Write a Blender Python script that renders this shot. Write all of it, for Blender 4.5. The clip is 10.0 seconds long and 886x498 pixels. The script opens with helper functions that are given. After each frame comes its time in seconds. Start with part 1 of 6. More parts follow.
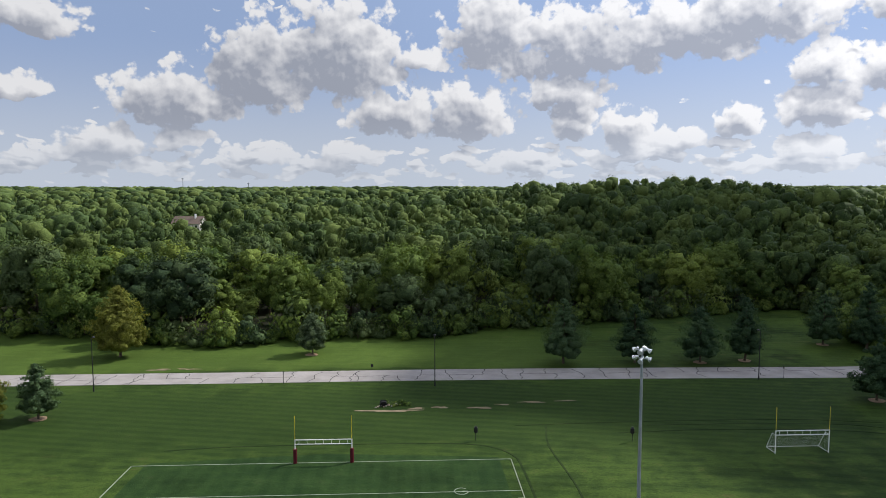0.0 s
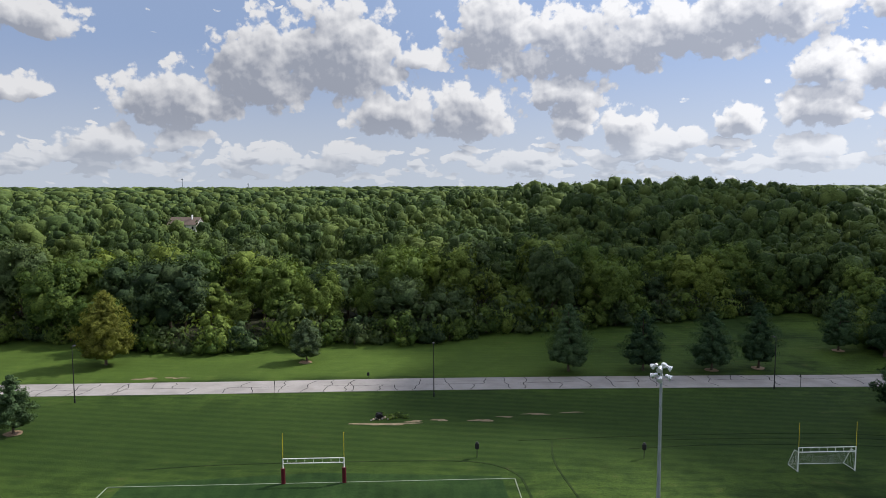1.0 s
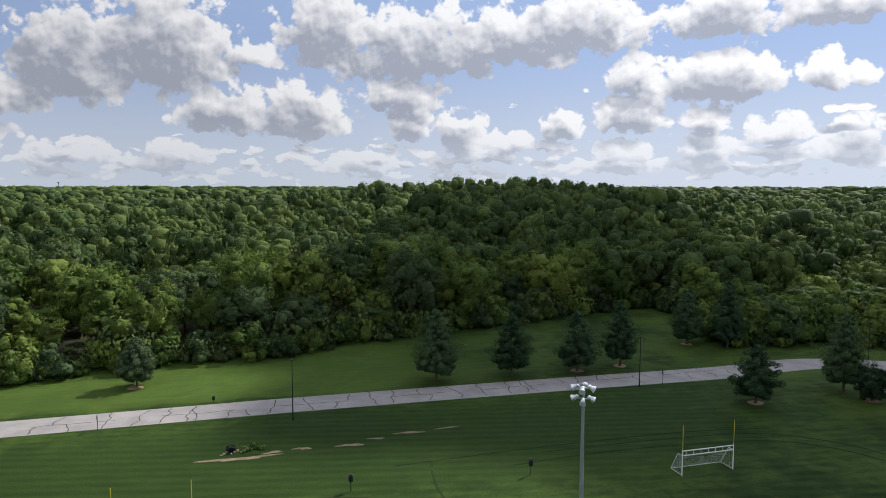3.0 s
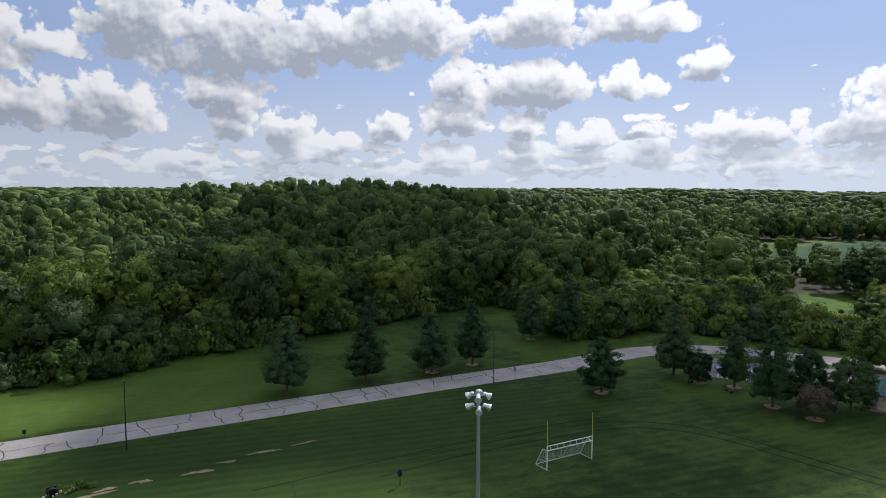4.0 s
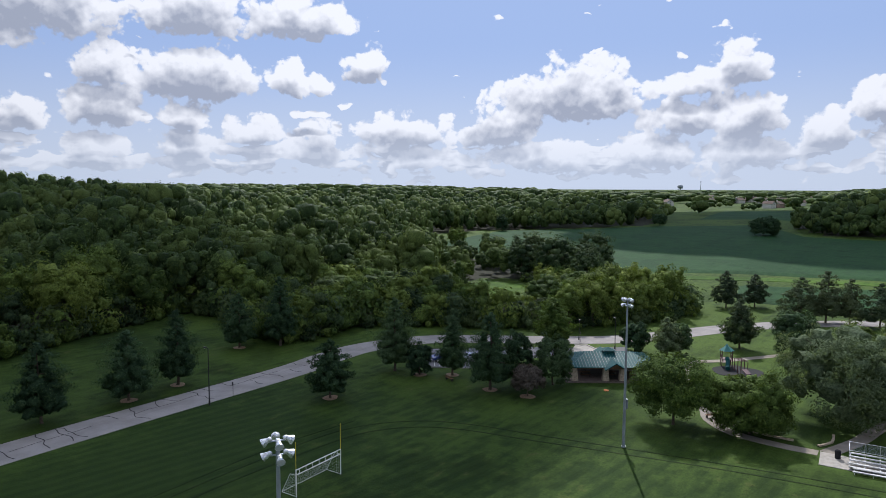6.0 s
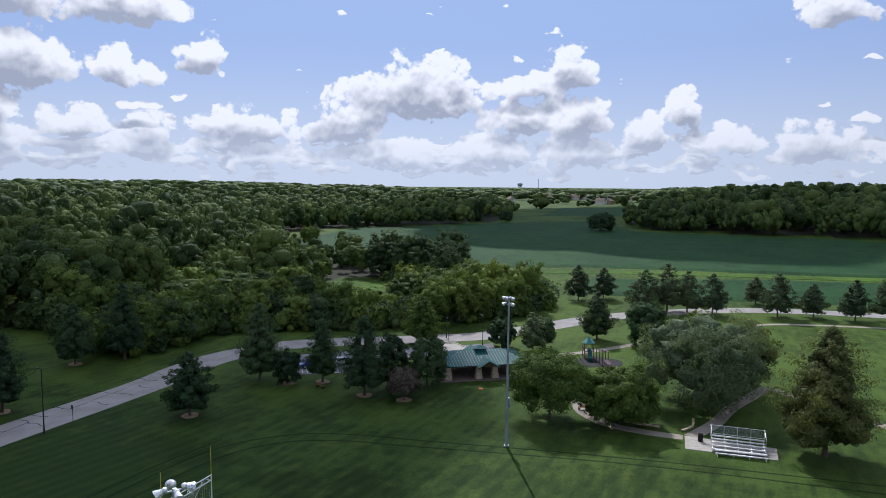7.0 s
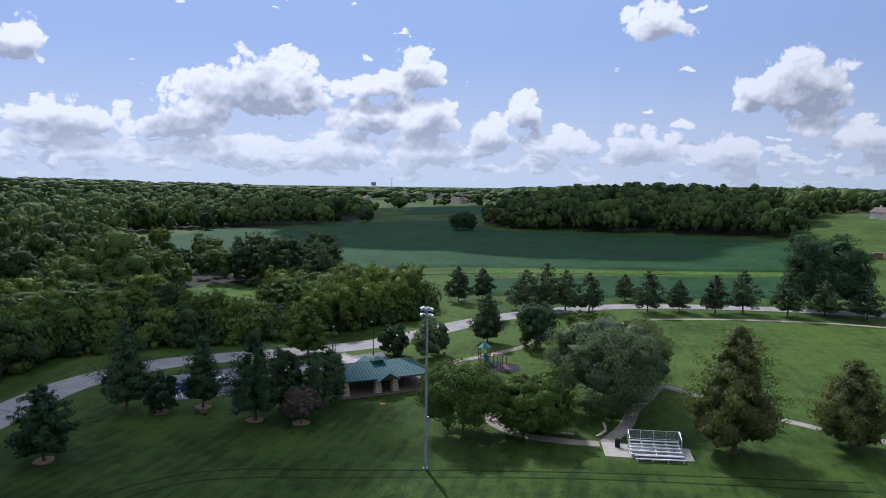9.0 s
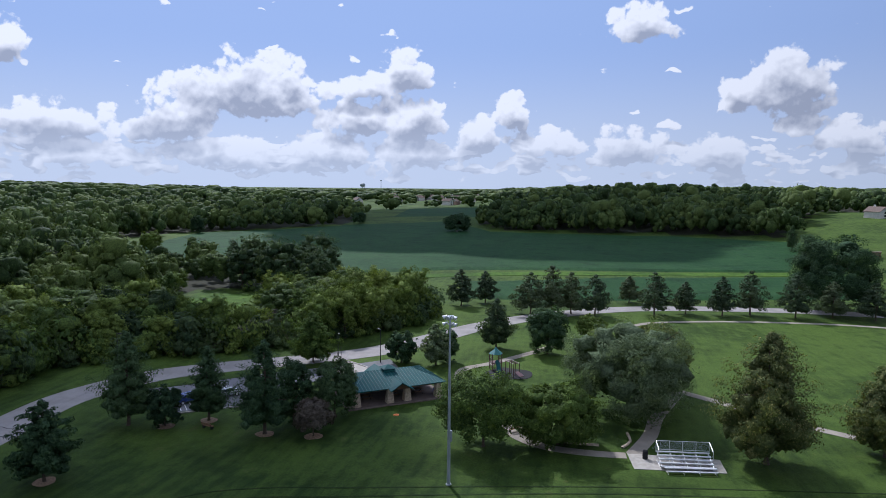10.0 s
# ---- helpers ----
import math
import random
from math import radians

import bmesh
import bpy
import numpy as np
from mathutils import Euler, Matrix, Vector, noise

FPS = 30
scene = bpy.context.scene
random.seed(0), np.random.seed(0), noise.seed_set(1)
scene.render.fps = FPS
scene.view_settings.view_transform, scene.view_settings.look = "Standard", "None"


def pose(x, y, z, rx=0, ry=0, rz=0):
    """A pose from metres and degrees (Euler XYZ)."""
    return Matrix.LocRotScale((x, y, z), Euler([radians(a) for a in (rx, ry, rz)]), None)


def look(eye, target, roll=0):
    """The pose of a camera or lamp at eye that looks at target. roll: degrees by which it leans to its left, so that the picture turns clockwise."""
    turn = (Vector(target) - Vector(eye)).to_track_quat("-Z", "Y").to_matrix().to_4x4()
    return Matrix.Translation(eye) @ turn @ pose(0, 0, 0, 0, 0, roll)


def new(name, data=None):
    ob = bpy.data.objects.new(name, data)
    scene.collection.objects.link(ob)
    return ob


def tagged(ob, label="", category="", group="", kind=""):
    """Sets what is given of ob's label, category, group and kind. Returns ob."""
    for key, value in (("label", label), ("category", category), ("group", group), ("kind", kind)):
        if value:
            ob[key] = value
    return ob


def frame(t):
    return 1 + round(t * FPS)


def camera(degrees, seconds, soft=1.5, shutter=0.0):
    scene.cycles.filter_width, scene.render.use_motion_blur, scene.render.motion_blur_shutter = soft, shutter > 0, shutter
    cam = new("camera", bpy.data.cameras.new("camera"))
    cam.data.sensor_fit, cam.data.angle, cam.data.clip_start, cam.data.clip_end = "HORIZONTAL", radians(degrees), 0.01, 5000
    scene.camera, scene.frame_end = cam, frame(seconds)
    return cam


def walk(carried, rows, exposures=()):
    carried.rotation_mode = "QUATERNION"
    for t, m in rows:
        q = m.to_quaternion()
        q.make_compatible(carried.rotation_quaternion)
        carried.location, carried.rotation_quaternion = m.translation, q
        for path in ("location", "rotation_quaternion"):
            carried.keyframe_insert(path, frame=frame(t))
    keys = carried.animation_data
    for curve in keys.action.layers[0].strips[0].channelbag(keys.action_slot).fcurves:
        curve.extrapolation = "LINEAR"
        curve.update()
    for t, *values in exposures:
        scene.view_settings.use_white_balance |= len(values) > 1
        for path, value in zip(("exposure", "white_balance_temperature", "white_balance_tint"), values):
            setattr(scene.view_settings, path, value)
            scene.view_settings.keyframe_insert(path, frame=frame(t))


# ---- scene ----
cam = camera(65.6, 10.0, 0.75)
PATH = [
    (0, (11.519, -4.383, 34.669), (11.603, -2.393, 34.489), -0.1),
    (0.5, (11.756, -1.342, 34.681), (11.84, 0.648, 34.5), -0.1),
    (1, (12.023, 1.53, 34.66), (12.105, 3.52, 34.48), -0.2),
    (1.5, (12.064, 4.328, 34.61), (12.147, 6.318, 34.432), -0.2),
    (2, (11.541, 6.915, 34.475), (11.677, 8.902, 34.298), -0.2),
    (2.5, (10.613, 9.549, 34.337), (10.929, 11.516, 34.158), -0.1),
    (4, (7.44, 17.062, 33.908), (8.433, 18.79, 33.733), 0.1),
    (4.5, (6.799, 19.794, 33.797), (7.994, 21.388, 33.621), 0.0),
    (5, (6.579, 22.564, 33.705), (7.961, 23.998, 33.526), 0.2),
    (5.5, (6.708, 25.271, 33.62), (8.244, 26.539, 33.439), 0.2),
    (7, (8.822, 33.499, 33.641), (10.688, 34.195, 33.451), 0.5),
    (7.5, (9.852, 36.077, 33.667), (11.78, 36.574, 33.477), 0.7),
    (8, (11.133, 38.439, 33.704), (13.088, 38.816, 33.514), 0.8),
    (8.5, (12.589, 40.634, 33.741), (14.555, 40.947, 33.551), 0.9),
    (9, (14.196, 42.758, 33.785), (16.168, 43.039, 33.596), 0.8),
    (9.5, (15.838, 44.923, 33.828), (17.812, 45.185, 33.642), 0.6),
    (10, (17.454, 47.106, 33.87), (19.43, 47.354, 33.685), 0.5),
]
walk(cam, [(t, look(eye, target, roll)) for t, eye, target, roll in PATH],
     exposures=[(0.0, 0.02, 6400, 11), (2.5, 0.02, 6400, 11), (4.5, -0.08, 6200, 12), (7.5, -0.14, 5800, 14), (10.0, -0.19, 5600, 15)])

# ---- sky, sun, clouds of the sky ----
SUN_AZ, SUN_EL = 63.0, 43.0          # degrees from +y towards +x, and above the horizon
sun_way = Vector((math.sin(radians(SUN_AZ)) * math.cos(radians(SUN_EL)),
                  math.cos(radians(SUN_AZ)) * math.cos(radians(SUN_EL)), math.sin(radians(SUN_EL))))

# cumulus heaps of the sky: azimuth, height of the flat base, half width, height (degrees)
HEAPS_A = [
    (-18.2, 4.7, 4.7, 4.4), (-12.0, 6.4, 4.2, 6.3), (-5.9, 7.3, 5.4, 7.1), (-27.7, 10.6, 3.8, 2.6), (-29.3, 6.3, 2.5, 1.7),
    (-23.8, 2.1, 3.5, 2.3), (-28.7, 1.6, 1.4, 1.3), (-18.1, 3.0, 2.3, 1.6), (-1.4, 4.4, 3.7, 3.8), (4.3, 4.0, 3.9, 4.2),
    (0.9, 9.3, 2.3, 2.0), (6.6, 10.0, 3.9, 5.5), (13.8, 8.7, 7.5, 5.3), (21.7, 9.8, 7.7, 4.4), (26.5, 10.7, 5.7, 4.3),
    (12.3, 6.4, 3.6, 2.5), (13.2, 4.0, 1.8, 3.2), (17.2, 2.5, 2.2, 3.5),
]
HEAPS_B = [
    (21.3, 2.9, 2.3, 1.7), (25.6, 4.0, 1.9, 2.5), (-12.3, 1.8, 2.6, 1.7), (-5.8, 1.9, 2.1, 1.6), (9.6, 1.4, 2.8, 1.6),
    (30.4, 2.0, 2.2, 1.8), (17.2, 4.4, 2.1, 1.5), (37.3, 11.2, 4.0, 3.8), (45.2, 11.5, 4.4, 3.2), (37.6, 6.6, 5.1, 3.5),
    (30.8, 4.5, 3.2, 2.9), (31.0, 7.2, 2.1, 3.3), (36.4, 4.3, 1.7, 2.0), (50.6, 8.4, 1.8, 2.6), (44.5, 7.1, 1.4, 2.5),
    (46.9, 7.3, 1.2, 1.4), (45.8, 5.4, 1.5, 0.7), (41.6, 3.2, 2.1, 2.3),
]
HEAPS_C = [
    (46.5, 2.9, 2.1, 2.3), (36.5, 2.0, 2.6, 2.3), (45.9, 1.8, 5.0, 1.6), (30.3, 2.0, 2.3, 1.6), (67.4, 5.3, 5.9, 4.4),
    (61.7, 3.3, 3.3, 3.2), (68.2, 5.3, 3.2, 2.6), (76.0, 7.0, 2.8, 1.9), (79.6, 7.7, 1.9, 3.2), (75.8, 4.1, 3.0, 2.7),
    (80.4, 3.9, 2.5, 3.2), (88.2, 4.7, 1.6, 2.6), (86.0, 2.8, 1.9, 2.7), (91.4, 2.5, 3.0, 2.1), (97.5, 2.0, 2.9, 2.6),
    (104.0, 1.8, 2.5, 1.9), (98.5, 11.3, 2.6, 2.5), (100.7, 4.4, 0.9, 0.7),
]
HEAPS_D = [
    (53.7, 3.4, 4.4, 2.4), (55.4, 1.4, 3.9, 1.7), (65.3, 1.4, 6.1, 2.1), (73.1, 1.6, 4.4, 2.3), (80.7, 1.6, 3.7, 2.5),
    (105.6, 5.7, 1.5, 2.7), (108.8, 5.6, 3.1, 4.2), (109.8, 4.0, 1.3, 1.4), (113.2, 2.6, 2.4, 2.3), (100.7, 4.4, 0.9, 0.8),
]


def link(tree, a, b):
    tree.links.new(a, b)


def node(tree, kind, **inputs):
    n = tree.nodes.new(kind)
    for key, value in inputs.items():
        n.inputs[int(key[1:])].default_value = value
    return n


def vmath(tree, op, a, b=None, c=None):
    n = tree.nodes.new("ShaderNodeVectorMath")
    n.operation = op
    for i, v in enumerate((a, b, c)):
        if v is None:
            continue
        if isinstance(v, (tuple, Vector)):
            n.inputs[i].default_value = v
        elif isinstance(v, (int, float)):
            n.inputs[i].default_value = (v, v, v)
        else:
            tree.links.new(v, n.inputs[i])
    return n.outputs["Value"] if op in ("LENGTH", "DOT_PRODUCT") else n.outputs["Vector"]


def fmath(tree, op, a, b=None, c=None, clamp=False):
    n = tree.nodes.new("ShaderNodeMath")
    n.operation, n.use_clamp = op, clamp
    for i, v in enumerate((a, b, c)):
        if v is None:
            continue
        if isinstance(v, (int, float)):
            n.inputs[i].default_value = v
        else:
            tree.links.new(v, n.inputs[i])
    return n.outputs[0]


def smooth(tree, v, lo, hi, a=0.0, b=1.0):
    n = tree.nodes.new("ShaderNodeMapRange")
    n.interpolation_type = "SMOOTHSTEP"
    for i, w in enumerate((v, lo, hi, a, b)):
        if isinstance(w, (int, float)):
            n.inputs[i].default_value = w
        else:
            tree.links.new(w, n.inputs[i])
    return n.outputs[0]


def mixed(tree, f, a, b, blend="MIX"):
    n = tree.nodes.new("ShaderNodeMix")
    n.data_type, n.blend_type = "RGBA", blend
    for i, v in ((0, f), (6, a), (7, b)):
        if isinstance(v, (int, float)):
            n.inputs[i].default_value = v
        elif isinstance(v, tuple):
            n.inputs[i].default_value = (*v, 1.0) if len(v) == 3 else v
        else:
            tree.links.new(v, n.inputs[i])
    return n.outputs[2]


def noise_of(tree, vec, scale, detail=4.0, rough=0.55, out=0):
    n = tree.nodes.new("ShaderNodeTexNoise")
    n.inputs["Scale"].default_value = scale
    n.inputs["Detail"].default_value = detail
    n.inputs["Roughness"].default_value = rough
    if vec is not None:
        tree.links.new(vec, n.inputs["Vector"])
    return n.outputs[out]


def cloud_field():
    """A node group: how deep inside a cumulus a place (azimuth, height) of the sky lies."""
    g = bpy.data.node_groups.new("cumulus", "ShaderNodeTree")
    g.interface.new_socket("place", in_out="INPUT", socket_type="NodeSocketVector")
    g.interface.new_socket("depth", in_out="OUTPUT", socket_type="NodeSocketFloat")
    g.interface.new_socket("soft_depth", in_out="OUTPUT", socket_type="NodeSocketFloat")
    start, end = g.nodes.new("NodeGroupInput"), g.nodes.new("NodeGroupOutput")
    p = start.outputs[0]
    warp = vmath(g, "SUBTRACT", noise_of(g, p, 0.42, 2.0, 0.5, 1), (0.5, 0.5, 0.5))
    q = vmath(g, "MULTIPLY_ADD", warp, (2.6, 1.5, 0.0), p)
    depth = None
    for az, base, half, tall in HEAPS_A + HEAPS_B + HEAPS_C + HEAPS_D:
        mid = base + 0.30 * tall
        sx, sy = 1.0 / half, 1.0 / (0.72 * tall)
        a = vmath(g, "MULTIPLY_ADD", q, (sx, sy, 0.0), (-az * sx, -mid * sy, 0.0))
        a = vmath(g, "MAXIMUM", a, vmath(g, "MULTIPLY", a, (1.0, -2.2, 1.0)))
        d = vmath(g, "LENGTH", a)
        depth = d if depth is None else fmath(g, "SMOOTH_MIN", depth, d, 0.12)
    depth = fmath(g, "SUBTRACT", 1.16, depth)
    depth = fmath(g, "SUBTRACT", depth, smooth(g, depth, -0.05, -0.55, 0.0, 0.9))
    # small heaps crowding towards the horizon
    xyz = g.nodes.new("ShaderNodeSeparateXYZ")
    link(g, p, xyz.inputs[0])
    low = fmath(g, "SUBTRACT", noise_of(g, vmath(g, "MULTIPLY", q, (0.34, 0.95, 0.0)), 1.0, 2.0, 0.5), 0.46)
    band = smooth(g, fmath(g, "ABSOLUTE", fmath(g, "SUBTRACT", xyz.outputs[1], 2.0)), 0.6, 2.4, 0.0, 1.2)
    depth = fmath(g, "SMOOTH_MAX", depth, fmath(g, "SUBTRACT", fmath(g, "MULTIPLY", low, 5.0), band), 0.1)
    soft = fmath(g, "MULTIPLY_ADD", fmath(g, "SUBTRACT", noise_of(g, p, 0.60, 2.0, 0.45), 0.5), 1.3, depth)
    # rounded puffs at three sizes, and torn edges
    bent = vmath(g, "MULTIPLY_ADD", vmath(g, "SUBTRACT", noise_of(g, p, 1.3, 3.0, 0.55, 1), (0.5, 0.5, 0.5)), (0.9, 0.7, 0.0), p)
    depth = fmath(g, "MULTIPLY_ADD", fmath(g, "SUBTRACT", noise_of(g, p, 0.45, 3.0, 0.5), 0.5), 1.3, depth)
    for size, amount in ((0.55, 0.60), (1.25, 0.34), (2.9, 0.14)):
        puff = g.nodes.new("ShaderNodeTexVoronoi")
        puff.voronoi_dimensions, puff.feature = "2D", "SMOOTH_F1"
        puff.inputs["Scale"].default_value, puff.inputs["Smoothness"].default_value = size, 0.25
        link(g, bent, puff.inputs["Vector"])
        depth = fmath(g, "MULTIPLY_ADD", fmath(g, "SUBTRACT", 0.42, puff.outputs["Distance"]), amount, depth)
    depth = fmath(g, "MULTIPLY_ADD", fmath(g, "SUBTRACT", noise_of(g, p, 2.2, 5.0, 0.6), 0.5), 0.45, depth)
    link(g, depth, end.inputs[0])
    link(g, soft, end.inputs[1])
    return g


def make_world():
    world = bpy.data.worlds.new("sky")
    scene.world = world
    world.use_nodes = True
    t = world.node_tree
    t.nodes.clear()
    sky = t.nodes.new("ShaderNodeTexSky")
    sky.sky_type, sky.sun_disc = "NISHITA", False
    sky.sun_elevation, sky.sun_rotation = radians(SUN_EL), radians(SUN_AZ)
    sky.air_density, sky.dust_density, sky.ozone_density = 1.0, 0.6, 2.0
    way = t.nodes.new("ShaderNodeTexCoord").outputs["Generated"]
    xyz = t.nodes.new("ShaderNodeSeparateXYZ")
    link(t, way, xyz.inputs[0])
    az = fmath(t, "DEGREES", fmath(t, "ARCTAN2", xyz.outputs[0], xyz.outputs[1]))
    el = fmath(t, "DEGREES", fmath(t, "ARCSINE", xyz.outputs[2]))
    place = t.nodes.new("ShaderNodeCombineXYZ")
    link(t, az, place.inputs[0])
    link(t, el, place.inputs[1])
    place = place.outputs[0]
    field = cloud_field()
    one, two, three = (t.nodes.new("ShaderNodeGroup") for _ in range(3))
    one.node_tree = two.node_tree = three.node_tree = field
    link(t, place, one.inputs[0])
    to_sun = vmath(t, "NORMALIZE", vmath(t, "SUBTRACT", (SUN_AZ, SUN_EL, 0.0), place))
    to_sun = vmath(t, "NORMALIZE", vmath(t, "ADD", to_sun, (0.0, 0.9, 0.0)))
    link(t, vmath(t, "MULTIPLY_ADD", to_sun, 0.38, place), two.inputs[0])
    link(t, vmath(t, "MULTIPLY_ADD", to_sun, 1.5, place), three.inputs[0])
    depth = one.outputs[0]
    # scattered heaps over the rest of the sky
    high = noise_of(t, way, 3.2, 8.0, 0.6)
    out_of = fmath(t, "MAXIMUM", smooth(t, el, 15.0, 19.0), fmath(t, "MAXIMUM", smooth(t, az, 115.0, 120.0), smooth(t, az, -33.0, -38.0)))
    depth_rest = fmath(t, "MULTIPLY", fmath(t, "SUBTRACT", high, 0.465), fmath(t, "MULTIPLY", out_of, 6.0))
    mask = smooth(t, fmath(t, "MAXIMUM", depth, depth_rest), 0.0, 0.25)
    relief = fmath(t, "SUBTRACT", depth, two.outputs[0])
    lit = smooth(t, three.outputs[1], 0.85, -0.20)
    lit = fmath(t, "MULTIPLY_ADD", smooth(t, relief, -0.60, 0.60, -0.5, 0.5), 0.50, lit, clamp=True)
    cloud = mixed(t, lit, CLOUD_SHADE, CLOUD_LIT)
    blue = mixed(t, 0.9, vmath(t, "MULTIPLY", sky.outputs[0], SKY_GAIN), OPEN_SKY)
    veil = smooth(t, el, 12.0, 0.0, 0.0, 0.92)
    blue = mixed(t, veil, blue, HAZE)
    cloud = mixed(t, smooth(t, el, 6.0, 0.0, 0.0, 0.60), cloud, HAZE)
    colour = mixed(t, mask, blue, cloud)
    # the sky grows brighter towards the sun
    near_sun = vmath(t, "DOT_PRODUCT", vmath(t, "NORMALIZE", way), tuple(sun_way))
    glow = fmath(t, "ADD", smooth(t, near_sun, 0.25, 0.90, 0.82, 1.13), smooth(t, near_sun, 0.90, 1.0, 0.0, 2.2))
    colour = vmath(t, "MULTIPLY", colour, glow)
    back = t.nodes.new("ShaderNodeBackground")
    link(t, colour, back.inputs[0])
    back.inputs[1].default_value = 0.88
    out = t.nodes.new("ShaderNodeOutputWorld")
    link(t, back.outputs[0], out.inputs[0])


SKY_GAIN = (0.100, 0.098, 0.112)
OPEN_SKY = (0.41, 0.545, 0.82)
CLOUD_SHADE, CLOUD_LIT, HAZE = (0.43, 0.465, 0.55), (1.04, 1.04, 1.05), (0.71, 0.78, 0.88)
make_world()

sun_data = bpy.data.lights.new("sun", "SUN")
sun_data.energy, sun_data.angle, sun_data.color = 5.0, radians(0.53), (1.0, 0.95, 0.86)
sun = new("sun", sun_data)
sun.matrix_world = look(sun_way * 900, (0, 0, 0))


# ---- materials ----
def material(name, rough=0.8, metal=0.0):
    m = bpy.data.materials.new(name)
    m.use_nodes = True
    b = m.node_tree.nodes["Principled BSDF"]
    b.inputs["Roughness"].default_value = rough
    b.inputs["Metallic"].default_value = metal
    return m, m.node_tree, b


def position(t):
    return t.nodes.new("ShaderNodeNewGeometry").outputs["Position"]


def bump(t, b, height, strength, distance):
    n = t.nodes.new("ShaderNodeBump")
    n.inputs["Strength"].default_value, n.inputs["Distance"].default_value = strength, distance
    link(t, height, n.inputs["Height"])
    link(t, n.outputs[0], b.inputs["Normal"])


def plain(name, colour, rough=0.7, metal=0.0, scale=3.0, vary=0.18, relief=0.0, fine=40.0):
    """A painted, metal, wood or stone surface with grain at two scales."""
    m, t, b = material(name, rough, metal)
    b.inputs["Specular IOR Level"].default_value = 0.5 if rough < 0.6 else 0.12
    p = position(t)
    coarse, grain = noise_of(t, p, scale, 4.0), noise_of(t, p, fine, 3.0)
    dark = tuple(c * (1 - vary) for c in colour)
    light = tuple(min(1.0, c * (1 + vary)) for c in colour)
    c = mixed(t, smooth(t, coarse, 0.3, 0.7), dark, light)
    c = mixed(t, fmath(t, "MULTIPLY", grain, 0.35), c, tuple(x * 0.75 for x in colour))
    link(t, c, b.inputs["Base Color"])
    link(t, smooth(t, coarse, 0.2, 0.8, max(0.05, rough - 0.1), min(1.0, rough + 0.1)), b.inputs["Roughness"])
    if relief:
        bump(t, b, grain, relief, 0.01)
    return m


def foliage(name, low, mid, high, joined=False, through_light=0.24, patch=0.09):
    """Leaves: colour by leaf, by tree and by patches within the crown; some light passes through."""
    m, t, b = material(name, 0.62)
    geo = t.nodes.new("ShaderNodeNewGeometry")
    p = geo.outputs["Position"]
    leaf = geo.outputs["Random Per Island"]
    if joined:
        tint = t.nodes.new("ShaderNodeAttribute")
        tint.attribute_name = "tint"
        tree = tint.outputs["Fac"]
    else:
        tree = t.nodes.new("ShaderNodeObjectInfo").outputs["Random"]
    clump = smooth(t, noise_of(t, p, 0.45, 3.0), 0.36, 0.64)
    f = fmath(t, "ADD", fmath(t, "MULTIPLY", leaf, 0.35), fmath(t, "MULTIPLY", clump, 0.65))
    c = mixed(t, f, low, mid)
    c = mixed(t, smooth(t, tree, 0.35, 1.0, 0.0, 0.8), c, high)
    c = mixed(t, smooth(t, tree, 0.40, 0.0, 0.0, 0.65), c, tuple(x * 0.8 for x in low))
    c = mixed(t, smooth(t, leaf, 0.75, 0.98, 0.0, 0.5), c, tuple(x * 1.2 for x in high))
    grain = noise_of(t, p, 2.4, 4.0, 0.68)
    c = mixed(t, smooth(t, grain, 0.56, 0.38, 0.0, 0.55), c, tuple(x * 0.5 for x in low))
    c = mixed(t, smooth(t, grain, 0.54, 0.72, 0.0, 0.4), c, tuple(x * 1.25 for x in high))
    link(t, c, b.inputs["Base Color"])
    bump(t, b, grain, 0.9, 0.35)
    b.inputs["Specular IOR Level"].default_value = 0.04
    tr = t.nodes.new("ShaderNodeBsdfTranslucent")
    link(t, mixed(t, 1.0, c, (1.0, 1.0, 0.45), "MULTIPLY"), tr.inputs[0])
    mix = t.nodes.new("ShaderNodeMixShader")
    mix.inputs[0].default_value = through_light
    link(t, b.outputs[0], mix.inputs[1])
    link(t, tr.outputs[0], mix.inputs[2])
    link(t, mix.outputs[0], t.nodes["Material Output"].inputs[0])
    return m


